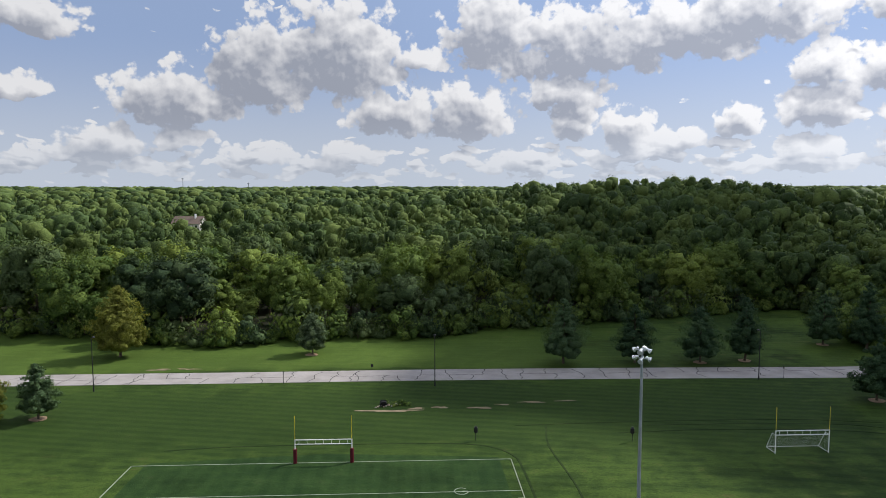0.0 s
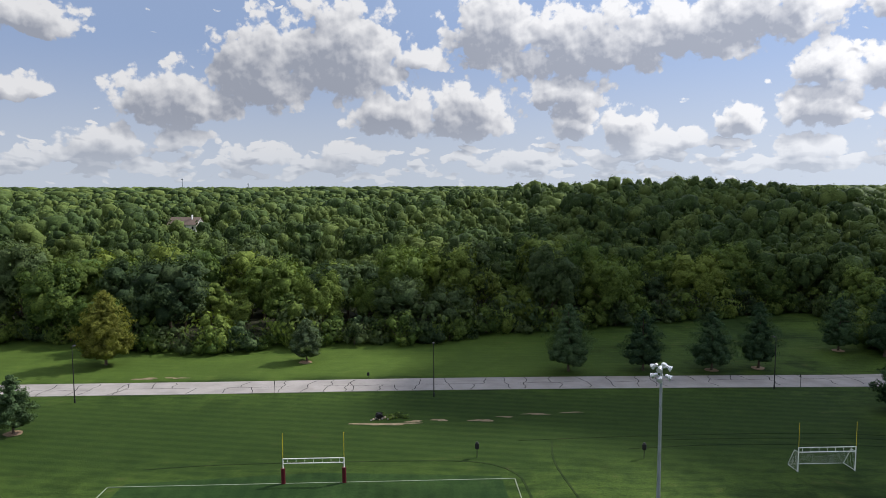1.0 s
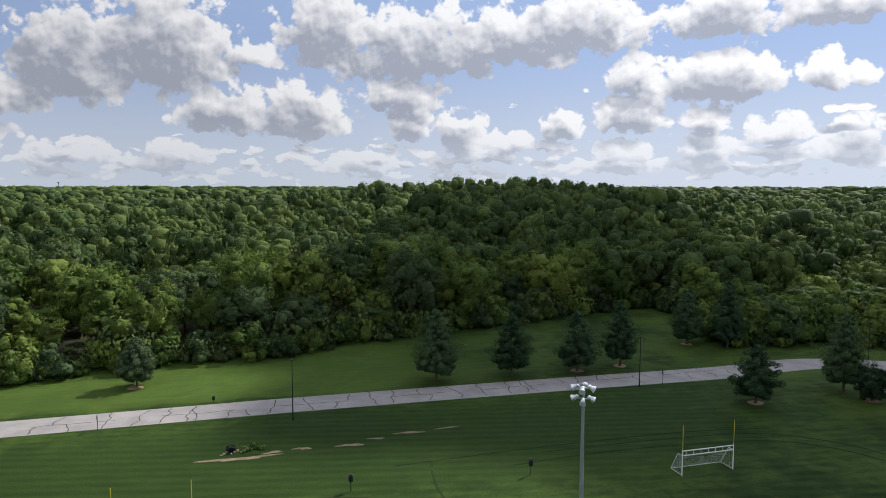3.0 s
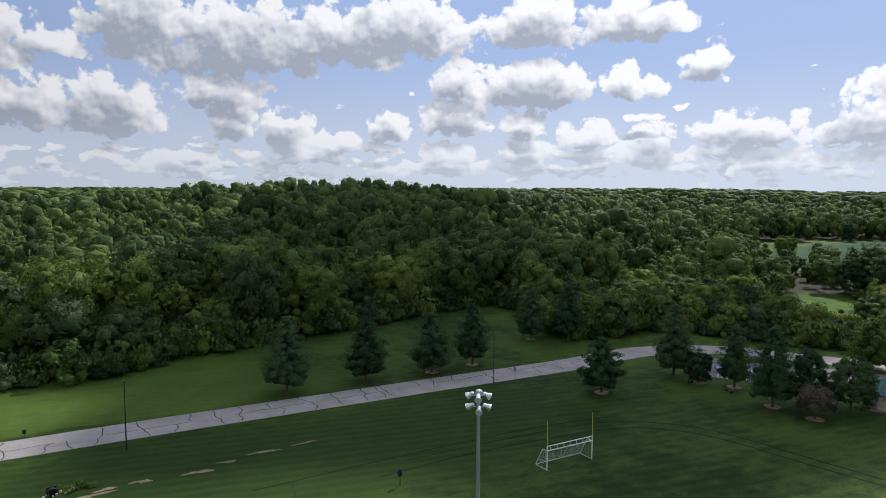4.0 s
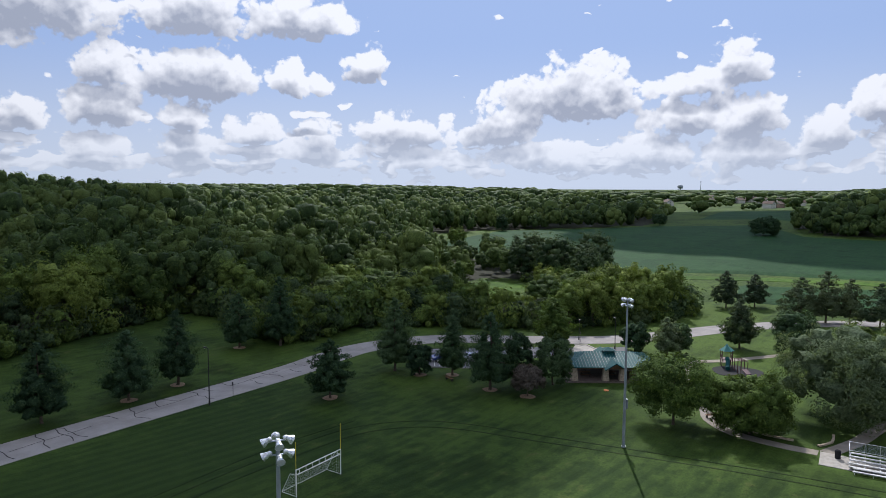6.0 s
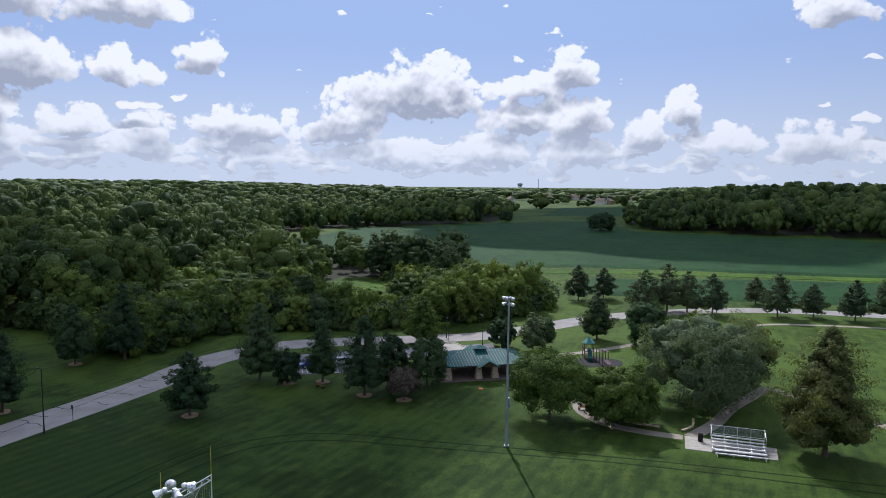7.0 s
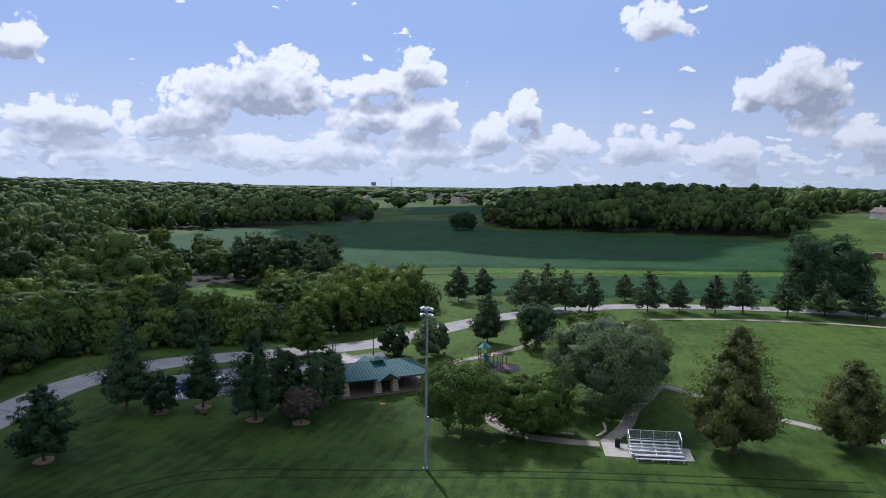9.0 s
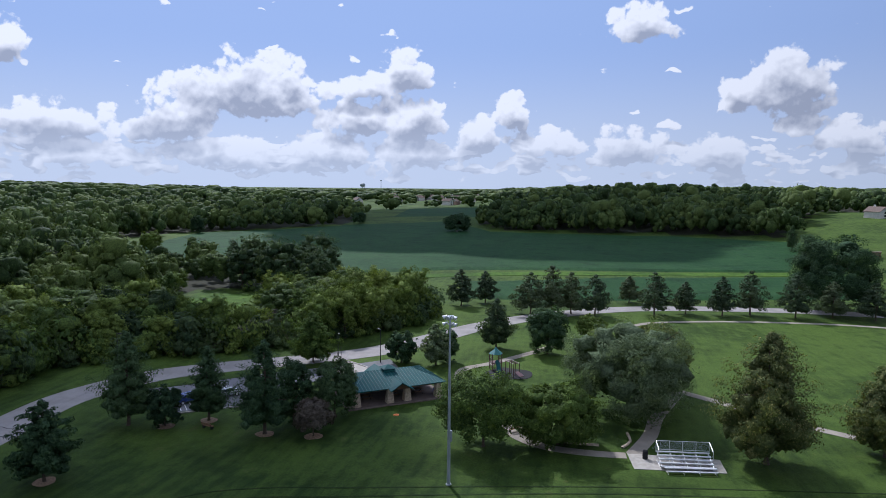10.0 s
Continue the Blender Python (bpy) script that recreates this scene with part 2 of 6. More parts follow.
def grass_material(name, deep, fresh, dry, mow=0.0, mow_turn=0.0, lit_fresh=None, ditch=None):
    m, t, b = material(name, 0.75)
    p = position(t)
    big, mid, fine = noise_of(t, p, 0.035, 4.0), noise_of(t, p, 0.33, 4.0, 0.6), noise_of(t, p, 5.0, 3.0, 0.7)
    stretch = t.nodes.new("ShaderNodeMapping")
    link(t, p, stretch.inputs[0])
    stretch.inputs["Scale"].default_value = (0.05, 0.55, 0.3)
    stretch.inputs["Rotation"].default_value = (0, 0, radians(mow_turn))
    rows = noise_of(t, stretch.outputs[0], 1.4, 5.0, 0.6)
    f = fmath(t, "ADD", fmath(t, "MULTIPLY", big, 0.70), fmath(t, "MULTIPLY", rows, 0.42))
    f = fmath(t, "ADD", f, fmath(t, "MULTIPLY", fmath(t, "SUBTRACT", mid, 0.5), 0.55))
    c = mixed(t, smooth(t, f, 0.42, 0.70), deep, fresh)
    damp = smooth(t, noise_of(t, p, 0.075, 6.0, 0.68), 0.50, 0.66, 0.0, 0.7)
    c = mixed(t, damp, c, tuple(x * 0.55 for x in deep))
    c = mixed(t, smooth(t, fmath(t, "ADD", mid, fmath(t, "MULTIPLY", rows, 0.5)), 0.86, 1.02, 0.0, 0.55), c, dry)
    c = mixed(t, smooth(t, fine, 0.32, 0.70, 0.0, 0.6), c, tuple(x * 0.62 for x in deep))
    if lit_fresh:          # eastern lawn brightened in its colour, for sunlight glowing through the blades
        xyz = t.nodes.new("ShaderNodeSeparateXYZ")
        link(t, p, xyz.inputs[0])
        east = fmath(t, "MULTIPLY_ADD", fmath(t, "SUBTRACT", big, 0.5), 40.0, xyz.outputs[0])
        c = mixed(t, fmath(t, "MULTIPLY", smooth(t, east, 88.0, 128.0), fmath(t, "MULTIPLY", smooth(t, fine, 0.72, 0.38, 0.20, 0.75), smooth(t, f, 0.40, 0.66, 0.35, 1.0))), c, lit_fresh)
    if ditch:           # rank darker grass in the ditch along the road, fresh grass on the strip before the woods
        north = fmath(t, "MULTIPLY_ADD", fmath(t, "SUBTRACT", big, 0.5), 14.0, xyz.outputs[1])
        off = fmath(t, "ABSOLUTE", fmath(t, "SUBTRACT", fmath(t, "MULTIPLY_ADD", fmath(t, "SUBTRACT", mid, 0.5), 5.0, north), 99.0))
        west = smooth(t, xyz.outputs[0], 100.0, 50.0)
        c = mixed(t, fmath(t, "MULTIPLY", smooth(t, off, 22.0, 7.0, 0.0, 0.80), west), c, ditch)
        c = mixed(t, fmath(t, "MULTIPLY", smooth(t, north, 122.0, 126.0), smooth(t, fmath(t, "MULTIPLY_ADD", fmath(t, "SUBTRACT", mid, 0.5), 30.0, xyz.outputs[0]), 62.0, 28.0, 0.0, 0.5)), c, lit_fresh)
    if mow:
        wave = t.nodes.new("ShaderNodeTexWave")
        wave.inputs["Scale"].default_value, wave.inputs["Distortion"].default_value = 0.16, 0.8
        turned = t.nodes.new("ShaderNodeMapping")
        turned.inputs["Rotation"].default_value = (0, 0, radians(mow_turn + 90))
        link(t, p, turned.inputs[0])
        link(t, turned.outputs[0], wave.inputs["Vector"])
        c = mixed(t, fmath(t, "MULTIPLY", smooth(t, wave.outputs["Fac"], 0.35, 0.65), mow), c, tuple(x * 1.25 for x in fresh))
    link(t, c, b.inputs["Base Color"])
    b.inputs["Specular IOR Level"].default_value = 0.03
    bump(t, b, fmath(t, "ADD", fine, mid), 0.7, 0.08)
    return m


def road_material(name, colour, joint=0.0):
    m, t, b = material(name, 0.9)
    b.inputs["Specular IOR Level"].default_value = 0.08
    p = position(t)
    c = mixed(t, smooth(t, noise_of(t, p, 0.25, 5.0, 0.6), 0.3, 0.7), tuple(x * 0.82 for x in colour), tuple(x * 1.1 for x in colour))
    c = mixed(t, smooth(t, noise_of(t, p, 14.0, 3.0), 0.35, 0.7, 0.0, 0.3), c, tuple(x * 0.6 for x in colour))
    streak = t.nodes.new("ShaderNodeMapping")
    streak.inputs["Scale"].default_value = (0.08, 1.6, 1.0)
    link(t, p, streak.inputs[0])
    c = mixed(t, smooth(t, noise_of(t, streak.outputs[0], 0.9, 4.0), 0.52, 0.72, 0.0, 0.35), c, tuple(x * 0.66 for x in colour))
    link(t, c, b.inputs["Base Color"])
    bump(t, b, noise_of(t, p, 30.0, 3.0), 0.4, 0.01)
    return m


LAWN = grass_material("lawn", (0.0216, 0.0423, 0.0110), (0.0577, 0.0958, 0.0194), (0.1029, 0.0905, 0.0368), 0.10, 12, (0.0824, 0.1289, 0.0258), (0.0200, 0.0385, 0.0095))
TURF = grass_material("turf", (0.016, 0.037, 0.0115), (0.030, 0.060, 0.0170), (0.045, 0.060, 0.024), 0.12, 90)
CROP = grass_material("crop", (0.0188, 0.0562, 0.0195), (0.0294, 0.0790, 0.0254), (0.0470, 0.0811, 0.0293), 0.0, 65)
WILD = grass_material("wild_grass", (0.045, 0.095, 0.014), (0.092, 0.168, 0.022), (0.115, 0.135, 0.034), 0.0, 80)
RUT = grass_material("worn_grass", (0.0172, 0.0319, 0.0103), (0.0329, 0.0527, 0.0161), (0.0549, 0.0450, 0.0299), 0.0, 0)
LEAF = foliage("leaves", (0.0487, 0.0846, 0.0247), (0.1246, 0.2012, 0.0494), (0.1965, 0.2574, 0.0562))
LEAF_WOOD = foliage("leaves_wood", (0.0366, 0.0631, 0.0242), (0.0939, 0.1503, 0.0460), (0.1460, 0.1938, 0.0529), True, 0.14)
LEAF_DARK = foliage("leaves_dark", (0.038, 0.074, 0.040), (0.082, 0.146, 0.072), (0.110, 0.172, 0.078), False, 0.3)
LEAF_DEEP = foliage("leaves_deep", (0.0301, 0.0545, 0.0281), (0.0803, 0.1307, 0.0561), (0.1204, 0.1633, 0.0645))
LEAF_PINE = foliage("needles", (0.0481, 0.0751, 0.0463), (0.0932, 0.1327, 0.0772), (0.1265, 0.1578, 0.0803), False, 0.2)
LEAF_GOLD = foliage("leaves_gold", (0.085, 0.110, 0.024), (0.175, 0.210, 0.050), (0.225, 0.235, 0.052), False, 0.35)
LEAF_RUST = foliage("leaves_rust", (0.110, 0.145, 0.056), (0.255, 0.285, 0.115), (0.350, 0.315, 0.130), False, 0.36)
LEAF_LIME = foliage("leaves_lime", (0.0750, 0.1133, 0.0269), (0.1596, 0.2371, 0.0538), (0.2177, 0.2750, 0.0600))
LEAF_GREY = foliage("leaves_grey", (0.0713, 0.1120, 0.0605), (0.1840, 0.2520, 0.1430), (0.2300, 0.2912, 0.1650), False, 0.40)
LEAF_PLUM = foliage("leaves_plum", (0.075, 0.066, 0.056), (0.150, 0.130, 0.110), (0.165, 0.138, 0.115))
BARK = plain("bark", (0.10, 0.078, 0.058), 0.95, 0, 6.0, 0.35, 0.6, 30)
ROAD = road_material("worn_asphalt", (0.30, 0.28, 0.27))
LOT = road_material("parking_asphalt", (0.17, 0.17, 0.18))
PATHWAY = road_material("path_concrete", (0.30, 0.265, 0.225))
CONCRETE = plain("concrete", (0.36, 0.335, 0.30), 0.9, 0, 1.5, 0.15, 0.3)
TAR = plain("crack_tar", (0.035, 0.033, 0.032), 0.8, 0, 3.0, 0.2)
DIRT = plain("dirt", (0.20, 0.16, 0.105), 0.95, 0, 1.2, 0.3, 0.5, 12)
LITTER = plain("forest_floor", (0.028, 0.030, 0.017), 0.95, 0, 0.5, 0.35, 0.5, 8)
MULCH = plain("mulch", (0.30, 0.21, 0.14), 0.95, 0, 4.0, 0.3, 0.5, 14)
CHALK = plain("line_paint", (0.2160, 0.2584, 0.1904), 0.9, 0, 2.0, 0.2)
WHITE = plain("white_paint", (0.78, 0.78, 0.76), 0.45, 0, 2.0, 0.06)
YELLOW = plain("yellow_paint", (0.72, 0.55, 0.04), 0.45, 0, 2.0, 0.08)
MAROON = plain("maroon_pad", (0.085, 0.012, 0.018), 0.6, 0, 3.0, 0.15)
GALV = plain("galvanised_steel", (0.34, 0.37, 0.42), 0.5, 0.5, 1.5, 0.12)
ALU = plain("aluminium", (0.72, 0.72, 0.73), 0.38, 0.75, 1.5, 0.08)
# floor slab, browner and darker than the other concrete
FLOOR_BROWN = plain("pavilion_floor", (0.16, 0.125, 0.11), 0.85, 0, 1.5, 0.2, 0.3)
BLACK = plain("black_metal", (0.018, 0.018, 0.020), 0.5, 0.2, 3.0, 0.2)
LAMP_SHELL = plain("lamp_shell", (0.70, 0.72, 0.75), 0.28, 0.7, 4.0, 0.08)
LAMP_GLASS = plain("lamp_glass", (0.55, 0.56, 0.60), 0.12, 0.0, 4.0, 0.1)
ROOF_GREEN = plain("green_metal_roof", (0.014, 0.074, 0.076), 0.6, 0.0, 1.0, 0.14)
# lighter copy of the roof metal: sun catching the seams, put into colour
SEAM_LIT = plain("lit_seam", (0.040, 0.130, 0.130), 0.45, 0.0, 1.0, 0.14)
STONE = plain("stone", (0.46, 0.37, 0.28), 0.9, 0, 3.0, 0.25, 0.5, 16)
TIMBER = plain("timber", (0.22, 0.13, 0.08), 0.8, 0, 4.0, 0.25, 0.3)
PLUM = plain("plum_paint", (0.11, 0.045, 0.05), 0.5, 0, 3.0, 0.12)
TEAL = plain("teal_paint", (0.03, 0.17, 0.16), 0.45, 0, 3.0, 0.12)
BLUE = plain("blue_plastic", (0.03, 0.08, 0.42), 0.5, 0, 3.0, 0.1)
ORANGE = plain("orange_plastic", (0.55, 0.17, 0.05), 0.6, 0, 3.0, 0.1)
RUBBER = plain("rubber", (0.025, 0.025, 0.027), 0.85, 0, 4.0, 0.2)
CARPAINT = plain("silver_car_paint", (0.52, 0.54, 0.58), 0.25, 0.6, 2.0, 0.04)
CARBLUE = plain("blue_car_paint", (0.03, 0.06, 0.22), 0.25, 0.4, 2.0, 0.04)
GLASS = plain("dark_glass", (0.02, 0.024, 0.03), 0.08, 0.0, 2.0, 0.1)
SHINGLE = plain("roof_shingle", (0.17, 0.13, 0.11), 0.9, 0, 2.0, 0.2, 0.4)
SIDING = plain("house_siding", (0.62, 0.60, 0.56), 0.8, 0, 0.6, 0.1)
MASONRY = plain("house_masonry", (0.34, 0.24, 0.19), 0.9, 0, 2.0, 0.15)
NET = plain("net_cord", (0.55, 0.57, 0.55), 0.9, 0, 5.0, 0.1)
WATER_TANK = plain("tank_paint", (0.34, 0.38, 0.42), 0.6, 0, 0.3, 0.1)


# ---- mesh helpers ----
def land(x, y):
    """Height of the ground."""
    def step(a, b, v):
        t = min(1.0, max(0.0, (v - a) / (b - a)))
        return t * t * (3 - 2 * t)

    def hump(cx, cy, sx, sy, a):
        return a * math.exp(-((x - cx) / sx) ** 2 - ((y - cy) / sy) ** 2)
    z = -0.4 * step(85, 215, x)
    z += hump(185, 480, 175, 190, 21) + hump(760, -90, 230, 210, 15) + hump(470, -190, 140, 95, 13) + hump(-121, 408, 70, 60, 5)
    d, az = math.hypot(x - 15, y - 30), math.degrees(math.atan2(x - 15, y - 30))
    return z + 16 * step(250, 1500, d) * (1 - 0.45 * step(48, 66, az) * (1 - step(86, 96, az)))


def mesh_from(name, verts, faces, mat, smooth_shade=False):
    me = bpy.data.meshes.new(name)
    me.from_pydata([tuple(v) for v in verts], [], faces)
    me.materials.append(mat)
    if smooth_shade:
        me.polygons.foreach_set("use_smooth", [True] * len(me.polygons))
    me.update()
    return me


def mesh_leafy(name, leaves, lobes, mats):
    """A mesh of loose leaf sprays, an array (sprays, 4, 3), and of rounded leafy lobes, (vertices, quads)."""
    n, (lobe_verts, lobe_quads) = len(leaves), lobes
    verts = np.concatenate([leaves.reshape(-1, 3), lobe_verts])
    quads = np.concatenate([np.arange(n * 4).reshape(-1, 4), lobe_quads + n * 4])
    me = bpy.data.meshes.new(name)
    me.vertices.add(len(verts))
    me.vertices.foreach_set("co", np.ascontiguousarray(verts, dtype=np.float32).ravel())
    me.loops.add(quads.size)
    me.loops.foreach_set("vertex_index", quads.astype(np.int32).ravel())
    me.polygons.add(len(quads))
    me.polygons.foreach_set("loop_start", np.arange(0, quads.size, 4, dtype=np.int32))
    me.polygons.foreach_set("use_smooth", np.ones(len(quads), dtype=bool))
    me.materials.append(mats)
    me.update(calc_edges=True)
    return me


def part(name, bm, mat, parent, label=""):
    me = bpy.data.meshes.new(name)
    bm.to_mesh(me)
    bm.free()
    me.materials.append(mat)
    ob = new(name, me)
    ob.parent = parent
    if label:
        ob["label"] = label
    return ob


def thing(name, place, label, category, group="", kind=""):
    ob = new(name)
    ob.empty_display_size = 0.3
    ob.matrix_world = place
    return tagged(ob, label, category, group, kind)


def add_box(bm, x, y, z, sx, sy, sz, rz=0.0, rx=0.0, ry=0.0, bevel=0.0):
    """A box by its centre and its sizes."""
    got = bmesh.ops.create_cube(bm, size=1.0, matrix=pose(x, y, z, rx, ry, rz) @ Matrix.Diagonal((sx, sy, sz, 1)))
    if bevel:
        edges = list({e for v in got["verts"] for e in v.link_edges})
        bmesh.ops.bevel(bm, geom=edges, offset=bevel, segments=1, affect="EDGES")


def add_rod(bm, a, b, r0, r1=None, seg=8, caps=True):
    """A tapered rod from a to b."""
    a, b = Vector(a), Vector(b)
    r1 = r0 if r1 is None else r1
    m = Matrix.Translation((a + b) / 2) @ (b - a).to_track_quat("Z", "Y").to_matrix().to_4x4()
    bmesh.ops.create_cone(bm, cap_ends=caps, segments=seg, radius1=r0, radius2=r1, depth=(b - a).length, matrix=m)


def add_path_rod(bm, pts, r0, r1=None, seg=8):
    r1 = r0 if r1 is None else r1
    n = len(pts) - 1
    for i in range(n):
        add_rod(bm, pts[i], pts[i + 1], r0 + (r1 - r0) * i / n, r0 + (r1 - r0) * (i + 1) / n, seg)


def spline(pts, step=2.0):
    """Points along a smooth line through pts (Catmull-Rom)."""
    pts = [Vector((*p, 0.0)[:3]) for p in pts]
    ext = [2 * pts[0] - pts[1], *pts, 2 * pts[-1] - pts[-2]]
    out = []
    for i in range(1, len(ext) - 2):
        p0, p1, p2, p3 = ext[i - 1:i + 3]
        n = max(2, int((p2 - p1).length / step))
        for k in range(n):
            t = k / n
            out.append(0.5 * (2 * p1 + (p2 - p0) * t + (2 * p0 - 5 * p1 + 4 * p2 - p3) * t * t + (3 * p1 - p0 - 3 * p2 + p3) * t ** 3))
    return out + [pts[-1]]


def ribbon(name, pts, width, mat, lift=0.05, step=2.0):
    """A strip laid on the ground along a line, with real edges."""
    line = spline(pts, step)
    bm = bmesh.new()
    rows = []
    for i, p in enumerate(line):
        d = line[min(i + 1, len(line) - 1)] - line[max(i - 1, 0)]
        s = Vector((-d.y, d.x, 0)).normalized()
        w = width / 2
        row = []
        for k, lo in ((-1, True), (-1, False), (0, False), (1, False), (1, True)):
            q = p + s * (k * w)
            row.append(bm.verts.new((q.x, q.y, land(q.x, q.y) + (-0.25 if lo else lift))))
        rows.append(row)
    for a, b in zip(rows, rows[1:]):
        for k in range(4):
            bm.faces.new((a[k], a[k + 1], b[k + 1], b[k]))
    bmesh.ops.recalc_face_normals(bm, faces=bm.faces)
    me = bpy.data.meshes.new(name)
    bm.to_mesh(me)
    bm.free()
    me.materials.append(mat)
    return new(name, me)


def patch(name, outline, mat, lift=0.04, skirt=0.25):
    """A flat sheet of that outline on the ground."""
    bm = bmesh.new()
    top = [bm.verts.new((x, y, land(x, y) + lift)) for x, y in outline]
    bot = [bm.verts.new((x, y, land(x, y) + lift - skirt)) for x, y in outline]
    bm.faces.new(top)
    for i in range(len(top)):
        j = (i + 1) % len(top)
        bm.faces.new((top[i], bot[i], bot[j], top[j]))
    bmesh.ops.triangulate(bm, faces=[f for f in bm.faces if len(f.verts) > 4])
    bmesh.ops.recalc_face_normals(bm, faces=bm.faces)
    me = bpy.data.meshes.new(name)
    bm.to_mesh(me)
    bm.free()
    me.materials.append(mat)
    return new(name, me)


def inside(poly, x, y):
    hit = False
    for (x0, y0), (x1, y1) in zip(poly, poly[1:] + poly[:1]):
        if (y0 > y) != (y1 > y) and x < (x1 - x0) * (y - y0) / (y1 - y0) + x0:
            hit = not hit
    return hit


# ---- ground ----
WOODS = [(-420, 170), (-84, 160), (-63, 156), (-43, 147), (-26, 146), (-15, 150), (15, 152), (33, 160), (60, 165), (93, 173), (112, 176), (121, 166),
         (116, 150), (113, 140), (112, 132), (126, 131), (137, 126), (144, 114), (152, 99), (158, 93), (172, 81), (186, 73), (203, 78), (222, 100),
         (224, 116), (246, 114), (258, 120), (255, 150), (290, 215), (306, 240), (370, 275), (432, 272), (490, 235), (548, 192), (640, 190),
         (760, 260), (1700, 900), (1700, 2200), (-1500, 2200), (-1500, 300)]
CLEARING = [(190, 143), (192, 120), (216, 128), (215, 150)]
HOLLOW = [(146, 100), (160, 92), (196, 118), (194, 146), (168, 134)]          # low growth in front of the clearing
HILL_WOODS = [(690, 70), (560, 92), (492, 66), (454, -44), (410, -98), (470, -118), (560, -190), (640, -330), (1500, -900), (2300, -300), (2300, 130), (1100, 100)]
OUTLOOK = [(184, 119), (192, 114), (222, 128), (219, 150), (190, 146)]          # open ground round the clearing
YARD = [(-152, 402), (-120, 356), (-84, 356), (-94, 438), (-152, 438)]
VALLEY = [(690, 72), (1100, 102), (2300, 132), (2300, 900), (1700, 890), (770, 262), (650, 195), (850, 190), (830, 70)]


def woodland(x, y):
    return (inside(WOODS, x, y) and not inside(CLEARING, x, y) and not inside(YARD, x, y)) or inside(HILL_WOODS, x, y)


def axis(lo, hi, fine):
    mid = list(np.arange(lo, hi + 0.1, fine))
    out, s = [], fine
    while (mid[-1] if not out else out[-1]) < 4700:
        s *= 1.12
        out.append((mid[-1] if not out else out[-1]) + s)
    left, s = [], fine
    while (mid[0] if not left else left[-1]) > -4700:
        s *= 1.12
        left.append((mid[0] if not left else left[-1]) - s)
    return left[::-1] + mid + out


gx, gy = axis(-100, 340, 5.0), axis(-70, 300, 5.0)
gv = [(x, y, land(x, y)) for y in gy for x in gx]
nx = len(gx)
gf = [(j * nx + i, j * nx + i + 1, (j + 1) * nx + i + 1, (j + 1) * nx + i) for j in range(len(gy) - 1) for i in range(nx - 1)]
ground_mesh = mesh_from("ground", gv, gf, LAWN, True)
# forest floor, its colour kept dark so gaps between trees don't look sunlit
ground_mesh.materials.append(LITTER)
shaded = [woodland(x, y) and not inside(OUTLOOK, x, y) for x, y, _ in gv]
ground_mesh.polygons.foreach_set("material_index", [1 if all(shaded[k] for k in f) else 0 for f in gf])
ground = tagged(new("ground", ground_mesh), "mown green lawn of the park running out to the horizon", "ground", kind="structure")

ROAD_LINE = [(-420, 120.5), (-200, 120), (-62.7, 119.7), (-22.7, 119.4), (16.4, 119.4), (59, 118.2), (92, 116.9), (104, 117.8),
             (115, 117.2), (127.5, 111.4), (135, 102.4), (143, 90), (152, 78), (164, 69.3), (180, 59.5), (193, 48.5), (204.5, 34.5),
             (212, 21), (216, 6), (217.4, -8), (217.6, -25), (215, -46), (212, -75), (200, -120)]
road = tagged(ribbon("road", ROAD_LINE, 7.2, ROAD, 0.05), "pale worn asphalt park road with dark sealed cracks", "road", kind="structure")


# ---- fields ----
def loft(name, near, far, mat, lift, rows, cols, rough=0.0):
    """A sheet between two lines on the ground, with a turned-down rim."""
    def along(line, n):
        pts = [Vector((x, y, 0)) for x, y in line]
        seg = [(b - a).length for a, b in zip(pts, pts[1:])]
        total, out = sum(seg), []
        for k in range(n + 1):
            d, i = total * k / n, 0
            while i < len(seg) - 1 and d > seg[i]:
                d -= seg[i]
                i += 1
            out.append(pts[i].lerp(pts[i + 1], min(1.0, d / seg[i])))
        return out
    a, b = along(near, cols), along(far, cols)
    rng = np.random.default_rng(5)
    verts, faces = [], []
    for j in range(rows + 1):
        for i in range(cols + 1):
            p = a[i].lerp(b[i], j / rows)
            rim = i in (0, cols) or j in (0, rows)
            verts.append((p.x, p.y, land(p.x, p.y) + (-0.2 if rim else lift + rough * rng.uniform(-1, 1))))
    w = cols + 1
    for j in range(rows):
        for i in range(cols):
            faces.append((j * w + i, (j + 1) * w + i, (j + 1) * w + i + 1, j * w + i + 1))
    return new(name, mesh_from(name, verts, faces, mat, True))


soy_main = loft("crop_field", [(258, 140), (266.7, 119.6), (289.6, 77.4), (296.8, 32.4), (300.7, -23.2), (304.2, -56.5)],
                [(317.6, 235), (439.8, 262), (548, 180), (577, 112), (483, 74), (446, -40), (396, -96)], CROP, 0.7, 60, 90, 0.10)
tagged(soy_main, "wide field of low dark green bean crop", "field", kind="structure")
soy_side = loft("crop_field", [(222, 66), (221.8, 52.7), (226.1, 19.2), (236, -30.7), (240, -60)],
                [(258, 72), (261, 58), (280.4, 12.3), (290, -51.4), (294, -80)], CROP, 0.6, 14, 50, 0.08)
tagged(soy_side, "strip of low green bean crop beside the road", "field", kind="structure")
tagged(ribbon("field_margin", [(262, 100), (279, 66), (289, 22), (295, -30), (300, -80)], 9.0, WILD, 0.10),
       "strip of tall yellow-green grass between the crop fields", "grass strip", kind="structure")
tagged(loft("clearing", [(188, 122), (190, 145)], [(218, 126), (217, 150)], WILD, 0.12, 6, 6), "bright yellow-green grass of a clearing in the woods", "grass", kind="structure")
